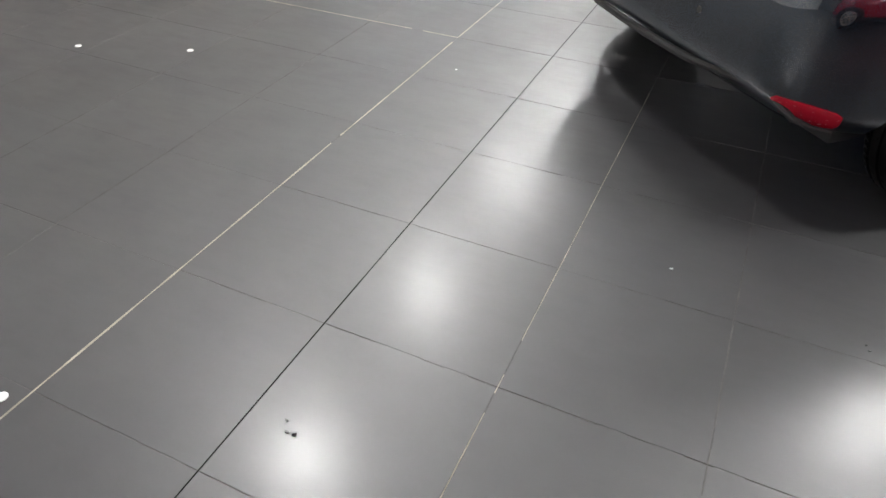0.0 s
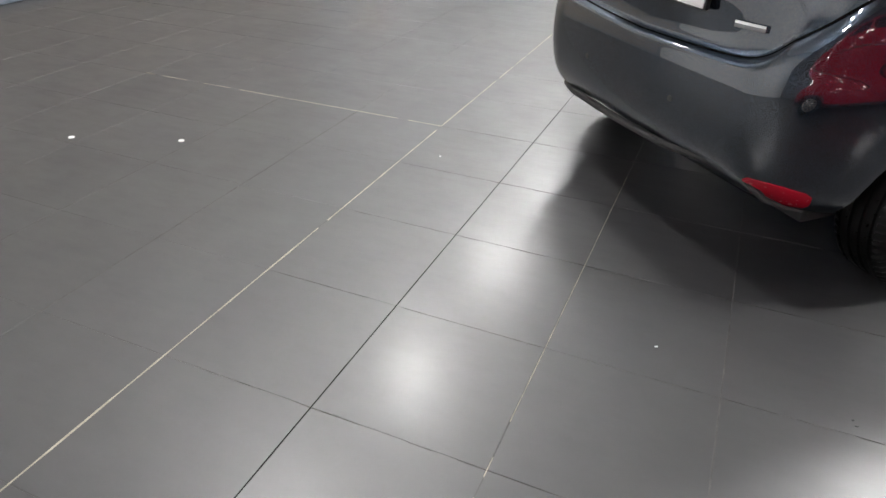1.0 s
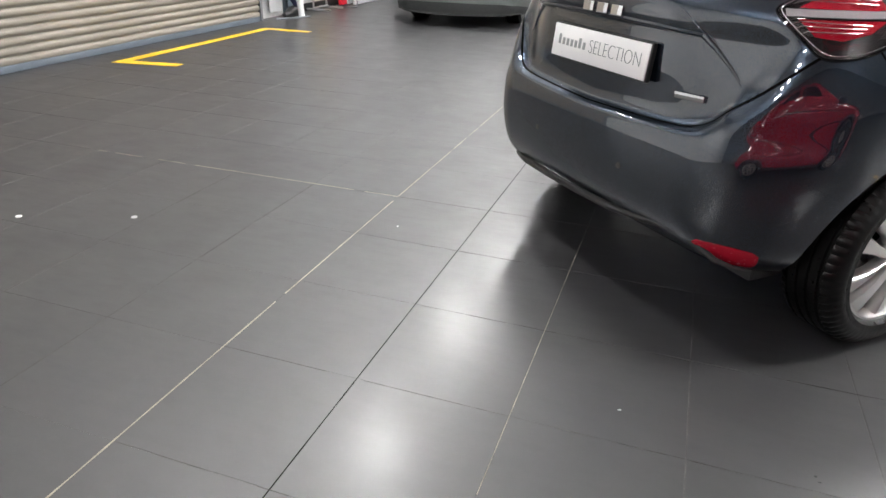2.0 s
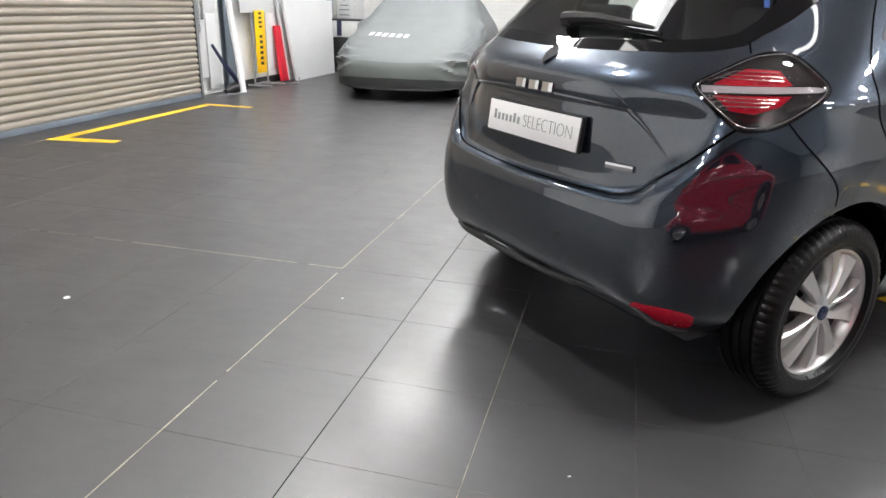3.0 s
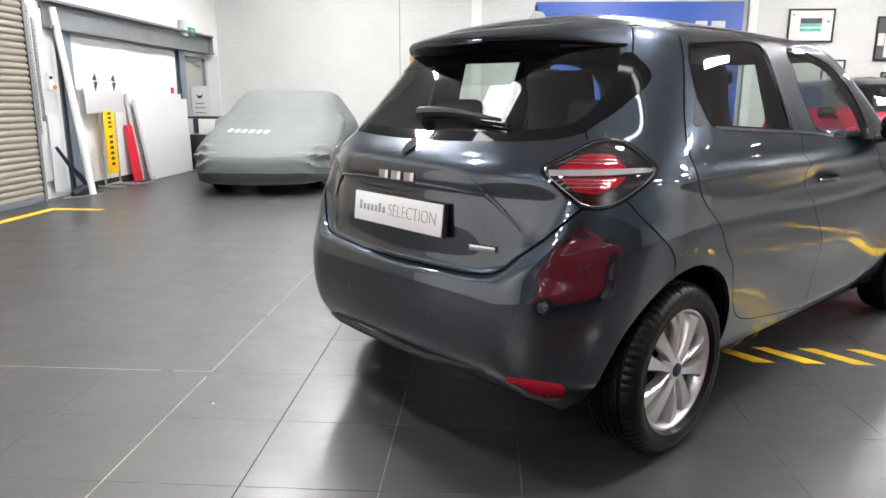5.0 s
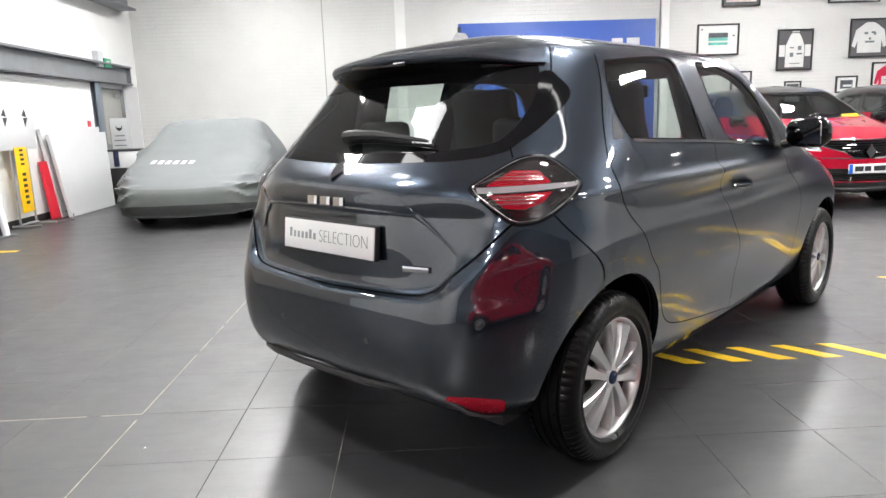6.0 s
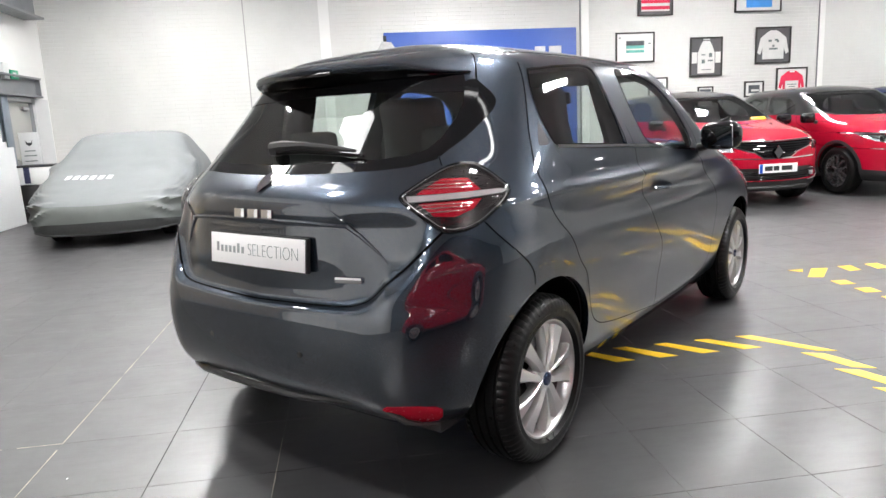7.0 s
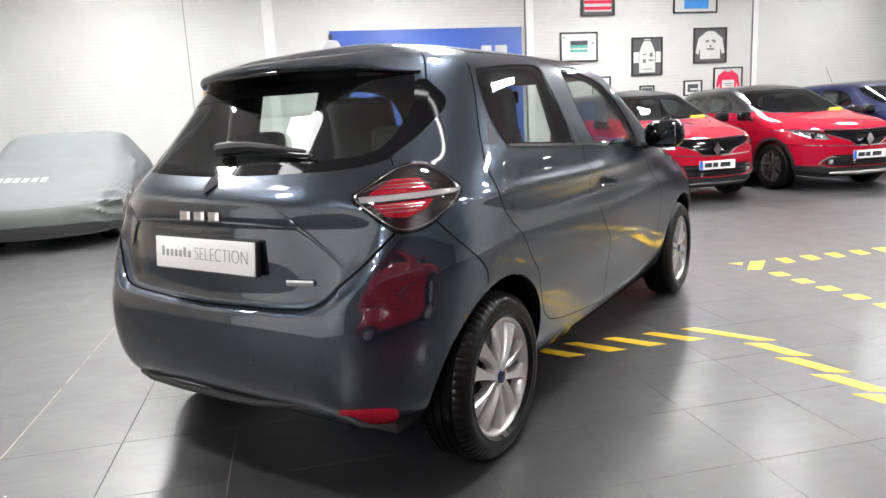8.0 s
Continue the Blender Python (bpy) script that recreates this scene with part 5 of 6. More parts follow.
framed(9.478, 9.936, 1.508, 1.847, M_MOUNT_WHITE, [(rect(0, 0, .56, .5), M_PHOTO_DARK), (rect(.05, -.08, .4, .12), M_CLOTH_WHITE)], "small framed dark photo with a white mount")
framed(8.403, 8.759, 1.43, 1.778, M_MOUNT_WHITE, [(rect(0, 0, .7, .66), M_PHOTO_DARK)], "small framed dark photo above the cars")
framed(7.28, 7.716, 1.60, 2.006, M_MOUNT_WHITE, [(rect(0, 0, .5, .5), M_PHOTO_DARK)], "small framed photo with a white mount")
framed(7.042, 7.816, 3.26, 4.0, M_MOUNT_DARK, [([(-.40, -.38), (.40, -.38), (.40, .4), (-.40, .4)], M_CLOTH_WHITE)] + [(rect(0, -.29 + k * .17, .80, .09), M_CLOTH_RED) for k in range(5)], "red and white striped jersey in a dark frame")
framed(9.203, 10.274, 3.278, 4.05, M_MOUNT_WHITE, [(rect(.02, .04, .55, .84), M_CLOTH_BLUE)], "blue jersey framed on a white mount")

# ---- floor marks ----
for a in (1.93, 2.166, 2.399, 2.637):
    tape([(a, 1.875), (a + .17, 1.67), (a + .27, 1.67), (a + .075, 1.875)])
tape([(2.88, 1.872), (3.138, 1.545), (3.228, 1.518), (2.97, 1.862)])
for k in range(6):
    y = 1.541 - .24 * k
    tape([(3.043, y), (3.135, y - .24), (3.23, y - .285), (3.142, y - .045)])
tape([(4.14, 3.21), (4.20, 3.12), (4.26, 3.20)])
tape([(4.13, 2.967), (4.23, 2.93), (4.452, 3.176), (4.33, 3.20)])
for k in range(9):
    x = 4.53 + .235 * k
    tape([(x, 3.035), (x + .10, 3.045), (x + .135, 3.20), (x + .03, 3.205)])
for k in range(8):
    y = 2.80 - .235 * k
    tape([(4.185, y - .10), (4.29, y - .115), (4.30, y), (4.195, y + .015)])
line = "long yellow floor line beside the shutter"
tape([(-4.13, 3.40), (-3.50, 3.50), (-3.51, 3.61), (-4.02, 3.54), (-4.02, 5.77), (-3.49, 5.77), (-3.49, 5.87), (-4.13, 5.87)], label=line)
for x, y in ((-1.436, .697), (-1.899, .511), (-.507, -.962)):
    s = lathe([(0, .0), (0.003, .009), (.0025, .013), (-.001, .014)], 20)
    bmesh.ops.transform(s, matrix=Matrix.Translation((x, y, .0005)) @ Matrix.Rotation(radians(-90), 4, "Y"), verts=s.verts)
    tagged(link_mesh("floor_stud", s, M_WHITE_GLOSS, smooth=True), "small round white stud on the floor", "floor stud", "floor studs")
random.seed(5)
for x, y, n in ((.107, -.758, 3), (1.236, .035, 2), (.55, -1.0, 1), (.62, -1.0, 1), (-.30, 1.05, 1), (.72, .12, 1)):
    for _ in range(n):
        c = bmesh.new()
        bmesh.ops.create_icosphere(c, subdivisions=1, radius=.0042)
        for v in c.verts:
            v.co *= random.uniform(.6, 1.3)
        bmesh.ops.scale(c, vec=(1.4, 1, .4), verts=c.verts)
        bmesh.ops.translate(c, vec=(x + random.uniform(-.02, .02), y + random.uniform(-.02, .02), .0025), verts=c.verts)
        tagged(link_mesh("debris", c, M_BLACK if n > 1 else M_WHITE), "tiny crumb of dirt on the tiles", "debris")


# ---- the covered car ----
COVERED = dict(
    z_rear=[.18, .30, .46, .56, .68, .82, .95, 1.08, 1.22, 1.31, 1.35, 1.36],
    z_side=[.19, .31, .46, .56, .67, .82, .96, 1.09, 1.24, 1.32, 1.355, 1.365],
    z_front=[.16, .28, .42, .50, .58, .72, .92, 1.08, 1.24, 1.32, 1.355, 1.365],
    half=[.90, .94, .955, .958, .95, .93, .885, .805, .735, .665, .47, 0],
    y_rear=[.05, .02, 0, .02, .06, .14, .30, .52, .80, 1.05, 1.35, 1.6],
    bow_rear=[.08, .08, .08, .08, .08, .08, .08, .07, .06, .05, .03, 0],
    rx=[.34, .34, .34, .34, .34, .34, .32, .30, .26, .22, .14, 0],
    ry=[.45, .45, .45, .45, .45, .45, .45, .40, .36, .32, .2, .1],
    y_front=[4.20, 4.23, 4.22, 4.16, 4.0, 3.62, 2.98, 2.66, 2.34, 2.14, 1.95, 1.8],
    bow_front=[.24, .25, .26, .27, .28, .26, .20, .16, .13, .10, .05, 0],
    fx=[.34, .34, .33, .32, .30, .28, .24, .20, .17, .16, .12, 0],
    fy=[.42, .42, .42, .44, .50, .54, .40, .32, .28, .24, .16, .1],
    taper=.03, mid=2.0,
    bumps=[(2.62, .93, .16, .07, .085), (3.40, .60, .45, .22, .02), (.85, .62, .45, .22, .02)],
)


def covered_car(m):
    ob = thing("covered_car", m, "low car under a grey fitted fabric cover", "covered car")
    shell = Shell(**COVERED)
    # folds: long soft sags, tighter creases by the front corners and under the mirrors
    g, n = shell.grid, shell.normal_grid
    for i in range(g.shape[0]):
        u = i * 8 / shell.nu
        for j in range(g.shape[1] - 6):
            p = Vector(g[i, j])
            soft = noise.noise(Vector((p.x * 2.2, p.y * 1.3, p.z * 3.1)))
            fold = (1 - 2 * abs(math.sin(25 * p.z - 8 * p.y + 3 * noise.noise(p * 2.0))) ** .7) * math.exp(-((u - 6.55) / .42) ** 2 - ((p.z - .50) / .20) ** 2)
            tuck = math.sin(30 * (p.z + .5 * p.y) + 4 * soft) * math.exp(-((p.y - 2.5) / .5) ** 2 - ((p.z - .80) / .18) ** 2)
            hang = math.sin(17 * p.y + 3 * soft) * max(0, .5 - p.z) * 2
            g[i, j] += n[i, j] * (.007 * soft + .052 * fold + .026 * tuck + .010 * hang)
    du, dv = np.gradient(g, axis=0), np.gradient(g, axis=1)
    k = np.cross(du, dv)
    k[:, -1] = (0, 0, 1)
    k[0, :, 0], k[-1, :, 0] = 0, 0
    shell.normal_grid = k / np.maximum(np.linalg.norm(k, axis=-1, keepdims=True), 1e-9)
    skin = Skin(shell, [("shade_band", [(0, 0), (8, 0), (8, 1.15), (6.9, 1.05), (6.0, .45), (0, .40)]), ("skirt", [(0, 0), (8, 0), (8, 2.95), (7.0, 2.95), (6.5, 3.1), (5, 2.7), (3, 2.6), (0, 2.7)])])
    c = skin.mesh("fabric_cover", ["body"], (1, -1), M_COVER, ob)
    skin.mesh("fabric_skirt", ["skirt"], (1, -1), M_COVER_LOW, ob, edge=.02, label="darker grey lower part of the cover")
    # The band and the hem are coloured dark to stand for the shadow underneath.
    skin.mesh("shade_band", ["shade_band"], (1, -1), M_COVER_SHADE, ob, edge=.02, label="dark band along the bottom of the cover, standing for shadow")
    part("hem", tube(bmesh.new(), [shell.at(u, .02, .004) for u in np.linspace(0.01, 7.99, 90)] + [shell.at(-u, .02, .004) for u in np.linspace(7.99, .01, 90)], .012, 6, True), M_COVER_SHADE, ob)
    for k in range(7):
        x = .52 - .103 * k
        u = min(np.linspace(6.3, 7.99, 200), key=lambda q: abs(shell.at(q, 5.32).x - x))
        part("letter_bar", skin.ribbon(bmesh.new(), [(u - .012, 5.22), (u + .012, 5.43)], .066, .005), M_WHITE, ob, "plain white bar in place of a letter")
    under = solid((0, 2.1, .20), (1.4, 3.3, .16), .03)
    part("underbody", under, M_BLACK, ob)
    for y in (.85, 3.35):
        for s in (-1, 1):
            part("tyre", lathe([(-.1, .2), (-.11, .29), (-.08, .315), (.08, .315), (.11, .29), (.1, .2)], 48), M_RUBBER, ob).location = (s * .66, y, .315)
    return ob


covered_car(pose(-2.42, 11.17, 0, 0, 0, 184))

# ---- the other cars ----
SUV = dict(
    z_rear=[.25, .33, .43, .55, .67, .79, .90, 1.0, 1.09, 1.26, 1.42, 1.50, 1.54, 1.562, 1.57],
    z_side=[.23, .31, .42, .55, .67, .79, .89, .99, 1.09, 1.27, 1.43, 1.50, 1.54, 1.562, 1.57],
    z_front=[.20, .27, .36, .47, .58, .70, .84, .98, 1.08, 1.25, 1.41, 1.48, 1.525, 1.555, 1.57],
    half=[.80, .85, .875, .885, .889, .889, .885, .872, .848, .775, .70, .64, .50, .28, 0],
    y_rear=[.10, .03, 0, 0, .02, .04, .06, .10, .16, .28, .42, .52, .62, .75, .90],
    bow_rear=[.06, .06, .06, .06, .06, .06, .06, .06, .06, .06, .05, .05, .05, .04, 0],
    rx=[.28, .30, .32, .32, .34, .36, .38, .40, .38, .34, .30, .24, .19, .12, 0],
    ry=[.36, .40, .42, .44, .46, .50, .54, .56, .50, .44, .40, .34, .28, .20, .10],
    y_front=[4.0, 4.08, 4.11, 4.12, 4.12, 4.11, 4.05, 3.72, 3.14, 2.76, 2.42, 2.26, 2.08, 1.92, 1.80],
    bow_front=[.16, .18, .20, .22, .22, .22, .22, .24, .20, .17, .14, .12, .10, .05, 0],
    fx=[.32, .34, .36, .36, .36, .36, .36, .34, .22, .18, .16, .15, .15, .10, 0],
    fy=[.42, .44, .46, .48, .50, .54, .60, .66, .38, .28, .24, .22, .20, .15, .10],
    taper=.035, mid=1.9,
    bumps=[(.70, .50, .45, .28, .02), (3.27, .50, .45, .28, .02), (1.95, .45, .75, .18, -.02)],
)
SUV_WINDSCREEN = [(8, 8.05), (7.3, 8.08), (6.9, 8.2), (6.62, 8.55), (6.45, 9.2), (6.42, 9.8), (6.5, 10.2), (7.0, 10.55), (8, 10.65)]
SUV_REAR_WINDOW = [(2.0, 8.55), (3.55, 8.35), (3.62, 9.4), (3.72, 10.1), (2.6, 10.0), (2.1, 9.5)]
SUV_FRONT_WINDOW = [(3.85, 8.33), (5.35, 8.28), (5.62, 8.7), (5.72, 9.4), (5.4, 10.05), (4.0, 10.15), (3.9, 9.4)]
SUV_GRILLE = [(8, 4.35), (7.62, 4.45), (7.42, 5.0), (7.0, 5.42), (6.86, 5.75), (6.9, 6.0), (7.4, 5.98), (8, 5.95)]
SUV_HEADLAMP = [(6.28, 6.1), (6.40, 5.5), (6.62, 5.05), (6.98, 4.95), (6.93, 5.4), (6.86, 5.85), (6.55, 6.08)]
SUV_LOWER_GRILLE = [(8, 1.75), (7.2, 1.75), (6.86, 1.95), (6.8, 2.7), (7.0, 3.25), (8, 3.3)]


def suv(m, paint, roof, label, rim=None, bright=True):
    ob = thing("crossover_car", m, label, "car", "showroom cars")
    shell = Shell(**SUV, nu=112, nv=6)
    skin = Skin(shell, [
        ("rear_arch", arch_loop(shell, .665, .34, .385)), ("front_arch", arch_loop(shell, 3.27, .34, .385)),
        ("windscreen", SUV_WINDSCREEN), ("rear_window", rounded(SUV_REAR_WINDOW)), ("front_window", rounded(SUV_FRONT_WINDOW)),
        ("rear_glass", [(0, 8.3), (1.1, 8.4), (1.35, 8.8), (1.3, 9.8), (0, 10.0)]),
        ("headlamp", rounded(SUV_HEADLAMP, 1)), ("grille", SUV_GRILLE), ("lower_grille", SUV_LOWER_GRILLE),
        ("tail_lamp", rounded([(1.1, 6.4), (1.9, 6.6), (1.85, 7.4), (1.1, 7.2)])),
        ("roof", [(0, 8.2), (1.6, 8.35), (5.75, 8.2), (6.45, 8.35), (6.9, 8.1), (8, 8.0), (8, 14), (0, 14)]),
        ("cladding", [(0, 0), (8, 0), (8, 1.7), (7.0, 1.72), (6.4, 1.85), (5.6, 1.6), (2.4, 1.6), (1.6, 1.7), (0, 1.6)]),
        ("bonnet", [(8, 6.05), (6.95, 6.1), (6.5, 6.9), (6.15, 7.5), (6.2, 8.0), (6.9, 8.0), (8, 7.95)])], 8 / 100, .33)
    both = (1, -1)
    skin.mesh("body", ["body"], both, paint, ob, edge=.02)
    skin.mesh("bonnet", ["bonnet"], both, paint, ob)
    skin.mesh("roof", ["roof"], both, roof, ob, edge=.015, label="black roof and pillars")
    skin.mesh("lower_cladding", ["cladding"], both, M_BLACK, ob, edge=.03)
    skin.mesh("windscreen", ["windscreen"], both, M_GLASS, ob)
    skin.mesh("rear_window", ["rear_glass"], both, M_GLASS_DARK, ob)
    gr = skin.mesh("grille", ["grille"], both, M_BLACK_GLOSS, ob, -.012, edge=.01)
    for k in range(6):
        v = 4.6 + k * .22
        u0 = 7.62 - .1 * k if k < 3 else 7.1 - .06 * (k - 3)
        part("grille_bar", tube(bmesh.new(), [shell.at(-u, v, -.006) for u in np.linspace(u0 + .08, 7.99, 8)] + [shell.at(u, v, -.006) for u in np.linspace(7.99, u0 + .08, 8)], .005, 6), M_BLACK_GLOSS, gr)
    part("grille_trim", skin.ribbon(bmesh.new(), [(-u, v) for u, v in ((6.9, 5.55), (7.02, 5.36), (7.42, 4.95), (7.62, 4.42), (7.98, 4.33))] + [(u, v) for u, v in ((7.98, 4.33), (7.62, 4.42), (7.42, 4.95), (7.02, 5.36), (6.9, 5.55))], .010, .004), M_CHROME, ob, "bright trim under the grille")
    part("bonnet_trim", skin.ribbon(bmesh.new(), [(-6.95, 6.03), (-7.4, 6.0), (-7.99, 5.97), (7.99, 5.97), (7.4, 6.0), (6.95, 6.03)], .014, .004), M_CHROME, ob)
    lg = skin.mesh("lower_grille", ["lower_grille"], both, M_BLACK, ob, -.02, edge=.02)
    for k in range(4):
        v = 1.95 + k * .26
        part("grille_bar", tube(bmesh.new(), [shell.at(-u, v, -.012) for u in np.linspace(7.05, 7.99, 10)] + [shell.at(u, v, -.012) for u in np.linspace(7.99, 7.05, 10)], .006, 6), M_BLACK_GLOSS, lg)
    em = part("emblem", plate_of([(0, -.085), (.06, 0), (0, .085), (-.06, 0)], .02), M_CHROME, ob, "plain chrome diamond shape", smooth=False)
    em.matrix_basis = Matrix.Translation((0, 4.135, .70)) @ Matrix.Rotation(math.pi, 4, "Z")
    pl = part("number_plate", solid((0, 4.135, .500), (.52, .012, .112), .002), M_PLATE, ob, "white number plate with plain bars")
    part("plate_band", solid((.238, 4.142, .500), (.042, .003, .108)), M_BLUE_BAND, pl, "blue end band", smooth=False)
    for x, w in ((.135, .105), (.03, .075), (-.115, .145)):
        part("plate_bar", solid((x, 4.142, .500), (w, .003, .058)), M_INK, pl, "plain dark bar", smooth=False)
    sk = tube(bmesh.new(), [shell.at(u, .85, .014) for u in (-6.95, -7.2, -7.6, -7.98, 7.98, 7.6, 7.2, 6.95)], [.012, .022, .025, .025, .025, .025, .022, .012], 8)
    part("skid_plate", sk, M_ALLOY if bright else M_BLACK, ob, "lower bumper strip")
    for s in both:
        skin.mesh("window", ["rear_window"], [s], M_GLASS_BLACK, ob)
        skin.mesh("window", ["front_window"], [s], M_GLASS_BLACK, ob)
        hl = skin.mesh("headlight", ["headlamp"], [s], M_LAMP_SILVER, ob, -.03, label="clear headlight with a dark bowl")
        part("projector", lathe([(0, .0), (.012, .03), (.004, .045), (-.02, .05)], 20), M_LAMP_DARK, hl).matrix_basis = Matrix.Translation(shell.at(6.68 * s, 5.5, -.02)) @ Matrix.Rotation(radians(90), 4, "Z")
        part("lamp_divider", tube(bmesh.new(), [shell.at(u * s, v, -.012) for u, v in ((6.42, 5.85), (6.6, 5.5), (6.80, 5.2))], .008, 6), M_BLACK, hl)
        skin.mesh("lens", ["headlamp"], [s], M_LENS_CLEAR, hl, .003)
        skin.mesh("tail_light", ["tail_lamp"], [s], M_LAMP_RED, ob, .003)
        fog = tube(bmesh.new(), [shell.at(u * s, v, .008) for u, v in ((7.10, 3.0), (6.92, 2.98), (6.80, 2.6), (6.74, 2.15), (6.82, 1.75), (7.05, 1.6))], [.006, .012, .016, .02, .016, .008], 8)
        part("fog_surround", fog, M_CHROME, ob, "bright curved fog light surround")
        part("fog_light", solid(shell.at(6.95 * s, 2.4, -.01), (.07, .04, .07), .015), M_LAMP_SILVER, ob)
        part("door_gap", skin.ribbon(bmesh.new(), [(3.74, 10.1), (3.72, 8.3), (3.7, 5), (3.75, 1.7)], .006, .0012, [s]), M_SEAM, ob)
        part("door_gap", skin.ribbon(bmesh.new(), [(5.55, 8.25), (5.15, 7.2), (5.0, 5), (4.95, 1.7)], .006, .0012, [s]), M_SEAM, ob)
        part("bonnet_gap", skin.ribbon(bmesh.new(), [(6.95, 6.08), (6.5, 6.9), (6.15, 7.5), (6.2, 8.0)], .006, .0012, [s]), M_SEAM, ob)
        mr = part("door_mirror", solid((.99 * s, 2.78, 1.08), (.21, .12, .15), .05, None, 4), M_BLACK_GLOSS, ob, "gloss black door mirror")
        part("mirror_arm", tube(bmesh.new(), [(.83 * s, 2.80, 1.0), (.92 * s, 2.79, 1.04)], .025), M_BLACK, mr)
        for y in (.665, 3.27):
            liner, ring = bmesh.new(), []
            for k in range(25):
                a = radians(8 + 164 * k / 24)
                ring.append([liner.verts.new((x * s, y + .395 * math.cos(a), .34 + .395 * math.sin(a))) for x in (.46, .85)])
            for a, b in zip(ring, ring[1:]):
                liner.faces.new((a[0], a[1], b[1], b[0]))
            liner.faces.new([r[0] for r in ring])
            part("wheel_arch_liner", liner, M_BLACK, ob)
            arch = [q for q in arch_loop(shell, y, .34, .40)][1:-1]
            part("arch_trim", skin.ribbon(bmesh.new(), arch, .045, .004, [s]), M_BLACK, ob)
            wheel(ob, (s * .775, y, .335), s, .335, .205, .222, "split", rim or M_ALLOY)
    skin.mesh("cabin_lining", ["body", "roof", "bonnet", "cladding", "headlamp", "tail_lamp", "grille", "lower_grille"], both, M_TRIM, ob, -.04)
    part("underbody", solid((0, 2.0, .26), (1.3, 3.4, .05), .01), M_BLACK, ob)
    cabin(ob, 2.0, 1.15, 2.85, 1)
    part("windscreen_card", solid((-.42, 3.0, 1.085), (.22, .05, .10), 0, Matrix.Rotation(radians(-40), 4, "X")), M_YELLOW_SIGN, ob, "yellow price card behind the windscreen")
    for x in (-.1, .35):
        part("front_wiper", tube(bmesh.new(), [shell.at(8 - .5 * (x + .3), 8.1, .012), shell.at(8 - .5 * (x - .3) if x < .3 else 7.95, 8.35, .012)], .007, 6), M_BLACK, ob)
    return ob


RIM_DARK = surface("dark machined alloy", (.16, .155, .16), .28, .7, spread=.2)
suv(pose(6.21, 10.52, 0, 0, 0, 180), M_RED_CAR, M_BLACK_CAR, "bright red crossover car with a black roof", RIM_DARK, False)
suv(pose(8.57, 10.52, 0, 0, 0, 180), M_RED_CAR, M_BLACK_CAR, "bright red crossover car with silver bumper trim", RIM_DARK)
suv(pose(.25, -2.74, 0, 0, 0, -90), M_RED_CAR, M_RED_CAR, "bright red crossover car with a red roof", M_ALLOY)
blue_one = suv(pose(11.05, 10.75, 0, 0, 0, 180), M_BLUE_CAR, M_BLUE_CAR, "dark blue car parked beside the red ones", M_ALLOY)
part("aerial", tube(bmesh.new(), [(0.55, 1.5, 1.55), (.57, 1.35, 1.85)], .004, 6), M_BLACK, blue_one)


# ---- floor tiles ----
def joint_fill(x0, y0, x1, y1, width, material, name, gap=0.0):
    """Old filler standing in a joint, uneven in width and broken here and there."""
    rng = random.Random(round(1000 * (x0 + 3 * y0)))
    n = max(2, round(math.hypot(x1 - x0, y1 - y0) / .06))
    d = Vector((x1 - x0, y1 - y0)).normalized()
    side = Vector((-d.y, d.x))
    bm, last = bmesh.new(), None
    for i in range(n + 1):
        c = Vector((x0, y0)).lerp(Vector((x1, y1)), i / n)
        w = width * rng.uniform(.55, 1.2) / 2
        row = [bm.verts.new((*(c + side * k), z)) for k, z in ((-w, -.001), (-w * .6, .0007), (w * .6, .0007), (w, -.001))]
        if last and rng.random() > gap:
            for k in range(3):
                bm.faces.new((last[k], row[k], row[k + 1], last[k + 1])[::-1])
        last = row
    ob = link_mesh(name, bm, material, floor)
    return ob


# pale joint filler along some of the tile rows
joint_fill(-T, -3.2, -T, 3 * T, .0080, M_GROUT_LIGHT, "joint_filler", .06)
joint_fill(-T, 3 * T, -T, 6.4, .0065, M_GROUT_LIGHT, "joint_filler", .12)
joint_fill(0, -3.2, 0, 4.5, .0048, M_SEAM, "joint_filler", .02)
joint_fill(-5 * T, 3 * T, -T, 3 * T, .006, M_GROUT_LIGHT, "joint_filler", .1)
joint_fill(-T, 3 * T, .8, 3 * T, .0035, M_GROUT_GREY, "joint_filler", .2)
joint_fill(-2 * T, -1.6, -2 * T, 3 * T, .0045, M_GROUT_GREY, "joint_filler", .3)
joint_fill(-3 * T, -1.0, -3 * T, 3 * T, .004, M_GROUT_GREY, "joint_filler", .4)
joint_fill(T, -3.0, T, 1.2, .0026, M_GROUT_LIGHT, "joint_filler", .08)
joint_fill(2 * T, -3.0, 2 * T, 1.2, .0046, M_GROUT_GREY, "joint_filler", .1)
for j in (-2, -1, 0, 1, 2):
    joint_fill(-T, j * T, 4 * T, j * T, .0026, M_GROUT_GREY, "joint_filler", .35)
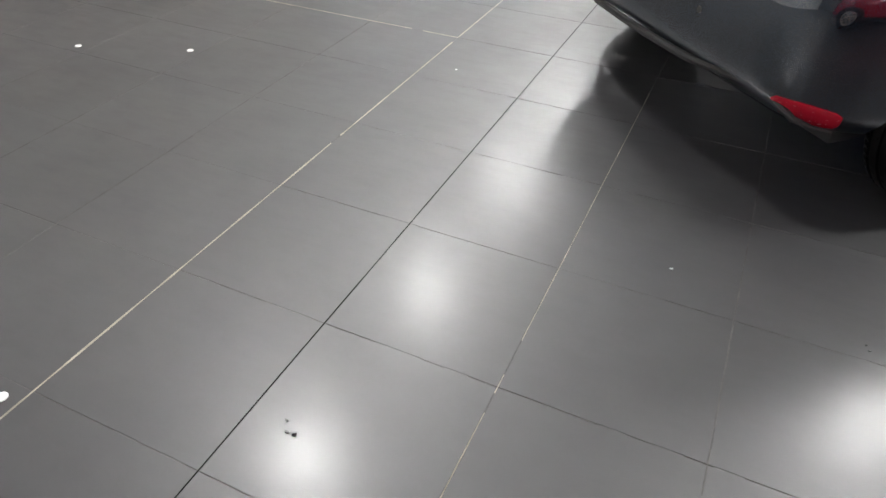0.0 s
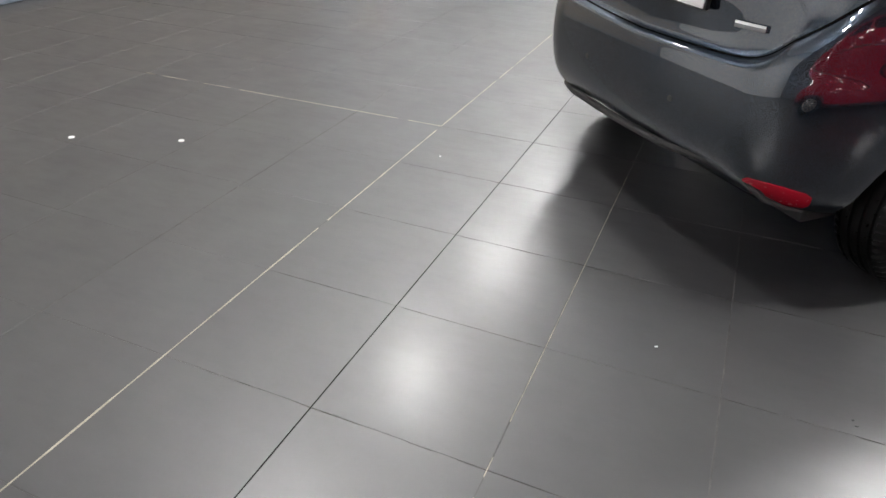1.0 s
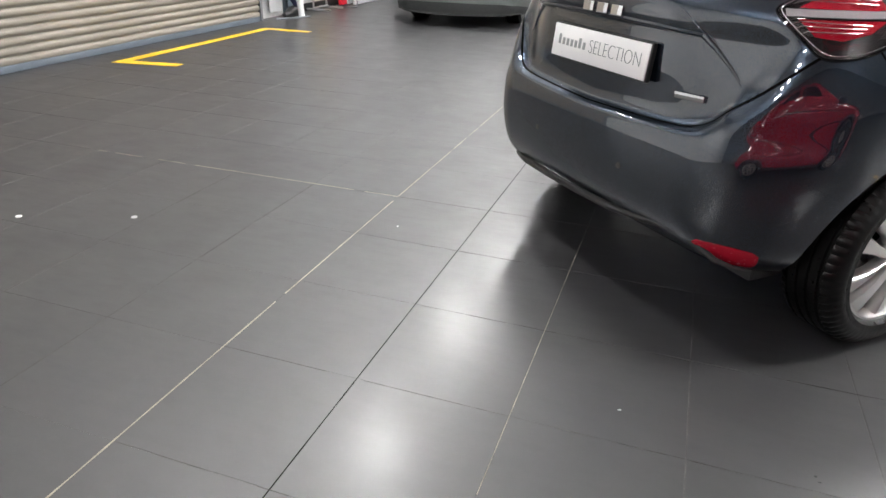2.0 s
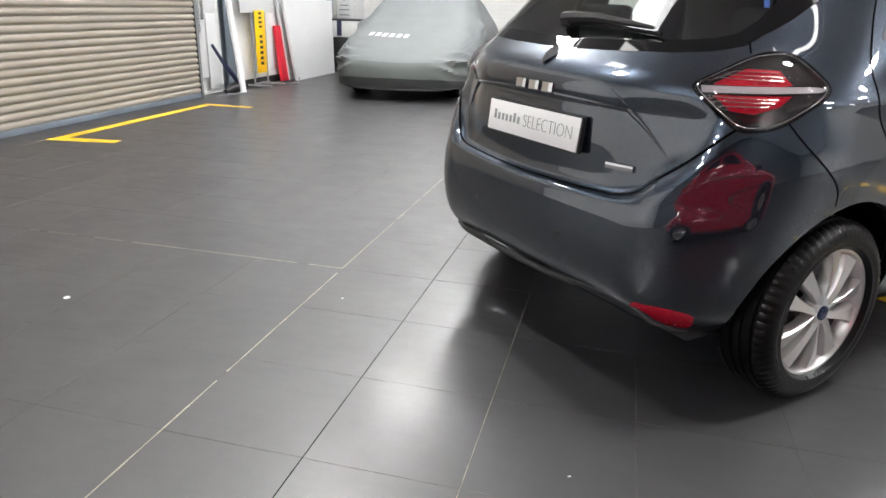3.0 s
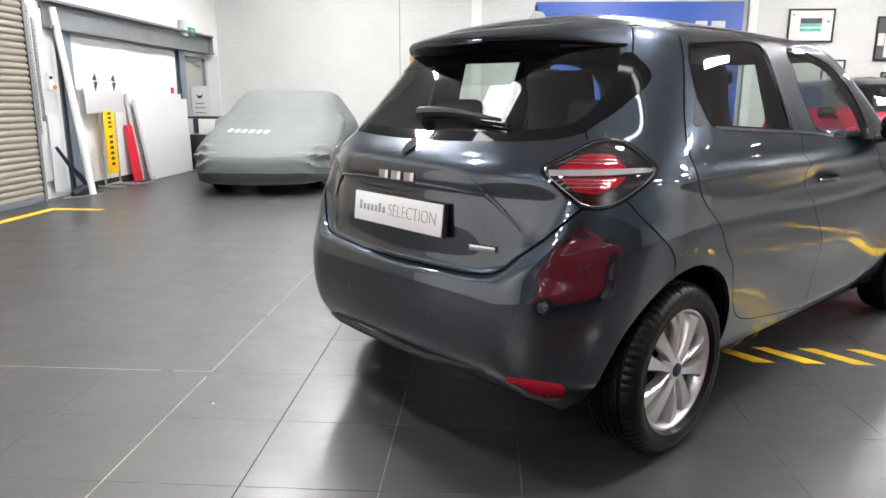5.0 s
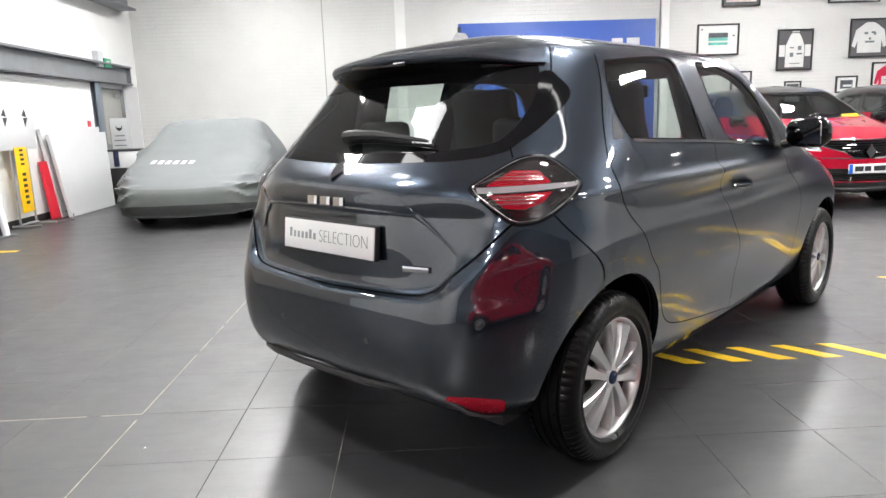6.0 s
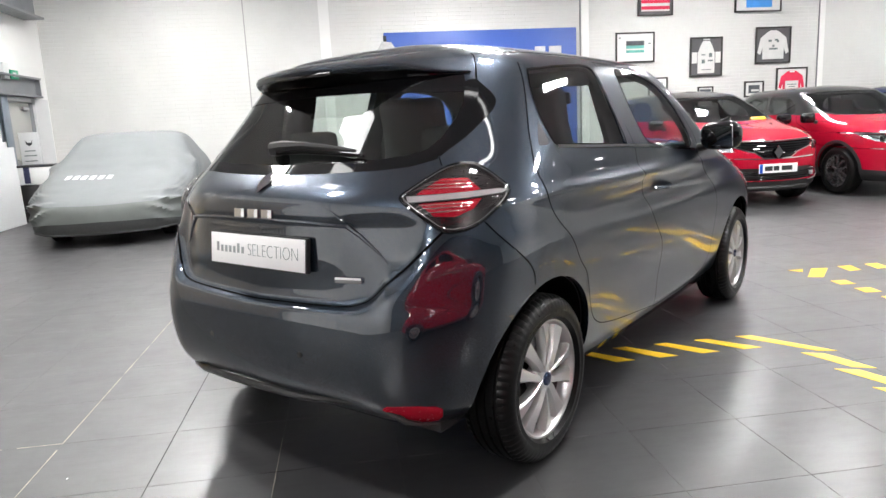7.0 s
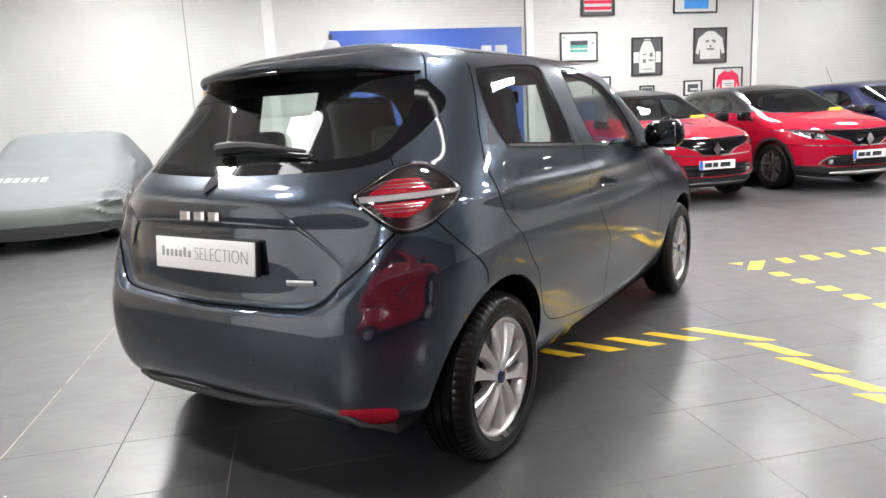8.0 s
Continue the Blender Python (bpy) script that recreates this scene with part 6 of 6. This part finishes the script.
for k in (4, 5, 6, 7, 8):
    joint_fill(k * T, -1.0, k * T, 3.5, .0026, M_GROUT_GREY, "joint_filler", .45)
for j in (1, 2, 3, 4):
    joint_fill(4 * T, j * T, 9 * T, j * T, .003, M_GROUT_GREY, "joint_filler", .3)


def tile_mesh(w, d):
    bm = bmesh.new()
    b = .001
    lo = [bm.verts.new((x, y, -.008)) for x, y in ((0, 0), (w, 0), (w, d), (0, d))]
    mid = [bm.verts.new((x, y, -b)) for x, y in ((0, 0), (w, 0), (w, d), (0, d))]
    up = [bm.verts.new((x, y, 0)) for x, y in ((b, b), (w - b, b), (w - b, d - b), (b, d - b))]
    bm.faces.new(up)
    for i in range(4):
        j = (i + 1) % 4
        bm.faces.new((lo[i], lo[j], mid[j], mid[i]))
        bm.faces.new((mid[i], mid[j], up[j], up[i]))
    me = bpy.data.meshes.new("tile")
    bm.to_mesh(me)
    bm.free()
    me.materials.append(M_TILE)
    return me


JOINT = .0018
tile = tile_mesh(T - JOINT, T - JOINT)
verts, faces = [], []
for i in range(-10, 44):
    for j in range(-23, 27):
        x, y = i * T + JOINT / 2, j * T + JOINT / 2
        if x + T > RIGHT + .2 or y + T > BACK + .4:
            continue
        if -7 <= i <= 9 and -5 <= j <= 11:
            ob = new("tile", tile)
            ob.location, ob.parent = (x, y, 0), floor
        else:
            n, w = len(verts), T - JOINT
            b = .001
            verts += [(x, y, -b), (x + w, y, -b), (x + w, y + w, -b), (x, y + w, -b), (x + b, y + b, 0), (x + w - b, y + b, 0), (x + w - b, y + w - b, 0), (x + b, y + w - b, 0)]
            faces += [(n + 4, n + 5, n + 6, n + 7), (n, n + 1, n + 5, n + 4), (n + 1, n + 2, n + 6, n + 5), (n + 2, n + 3, n + 7, n + 6), (n + 3, n, n + 4, n + 7)]
rest = bpy.data.meshes.new("tiles_beyond")
rest.from_pydata(verts, [], faces)
rest.materials.append(M_TILE)
far_tiles = new("tiles_beyond", rest)
far_tiles.parent = floor
far_tiles["kind"] = "stuff"
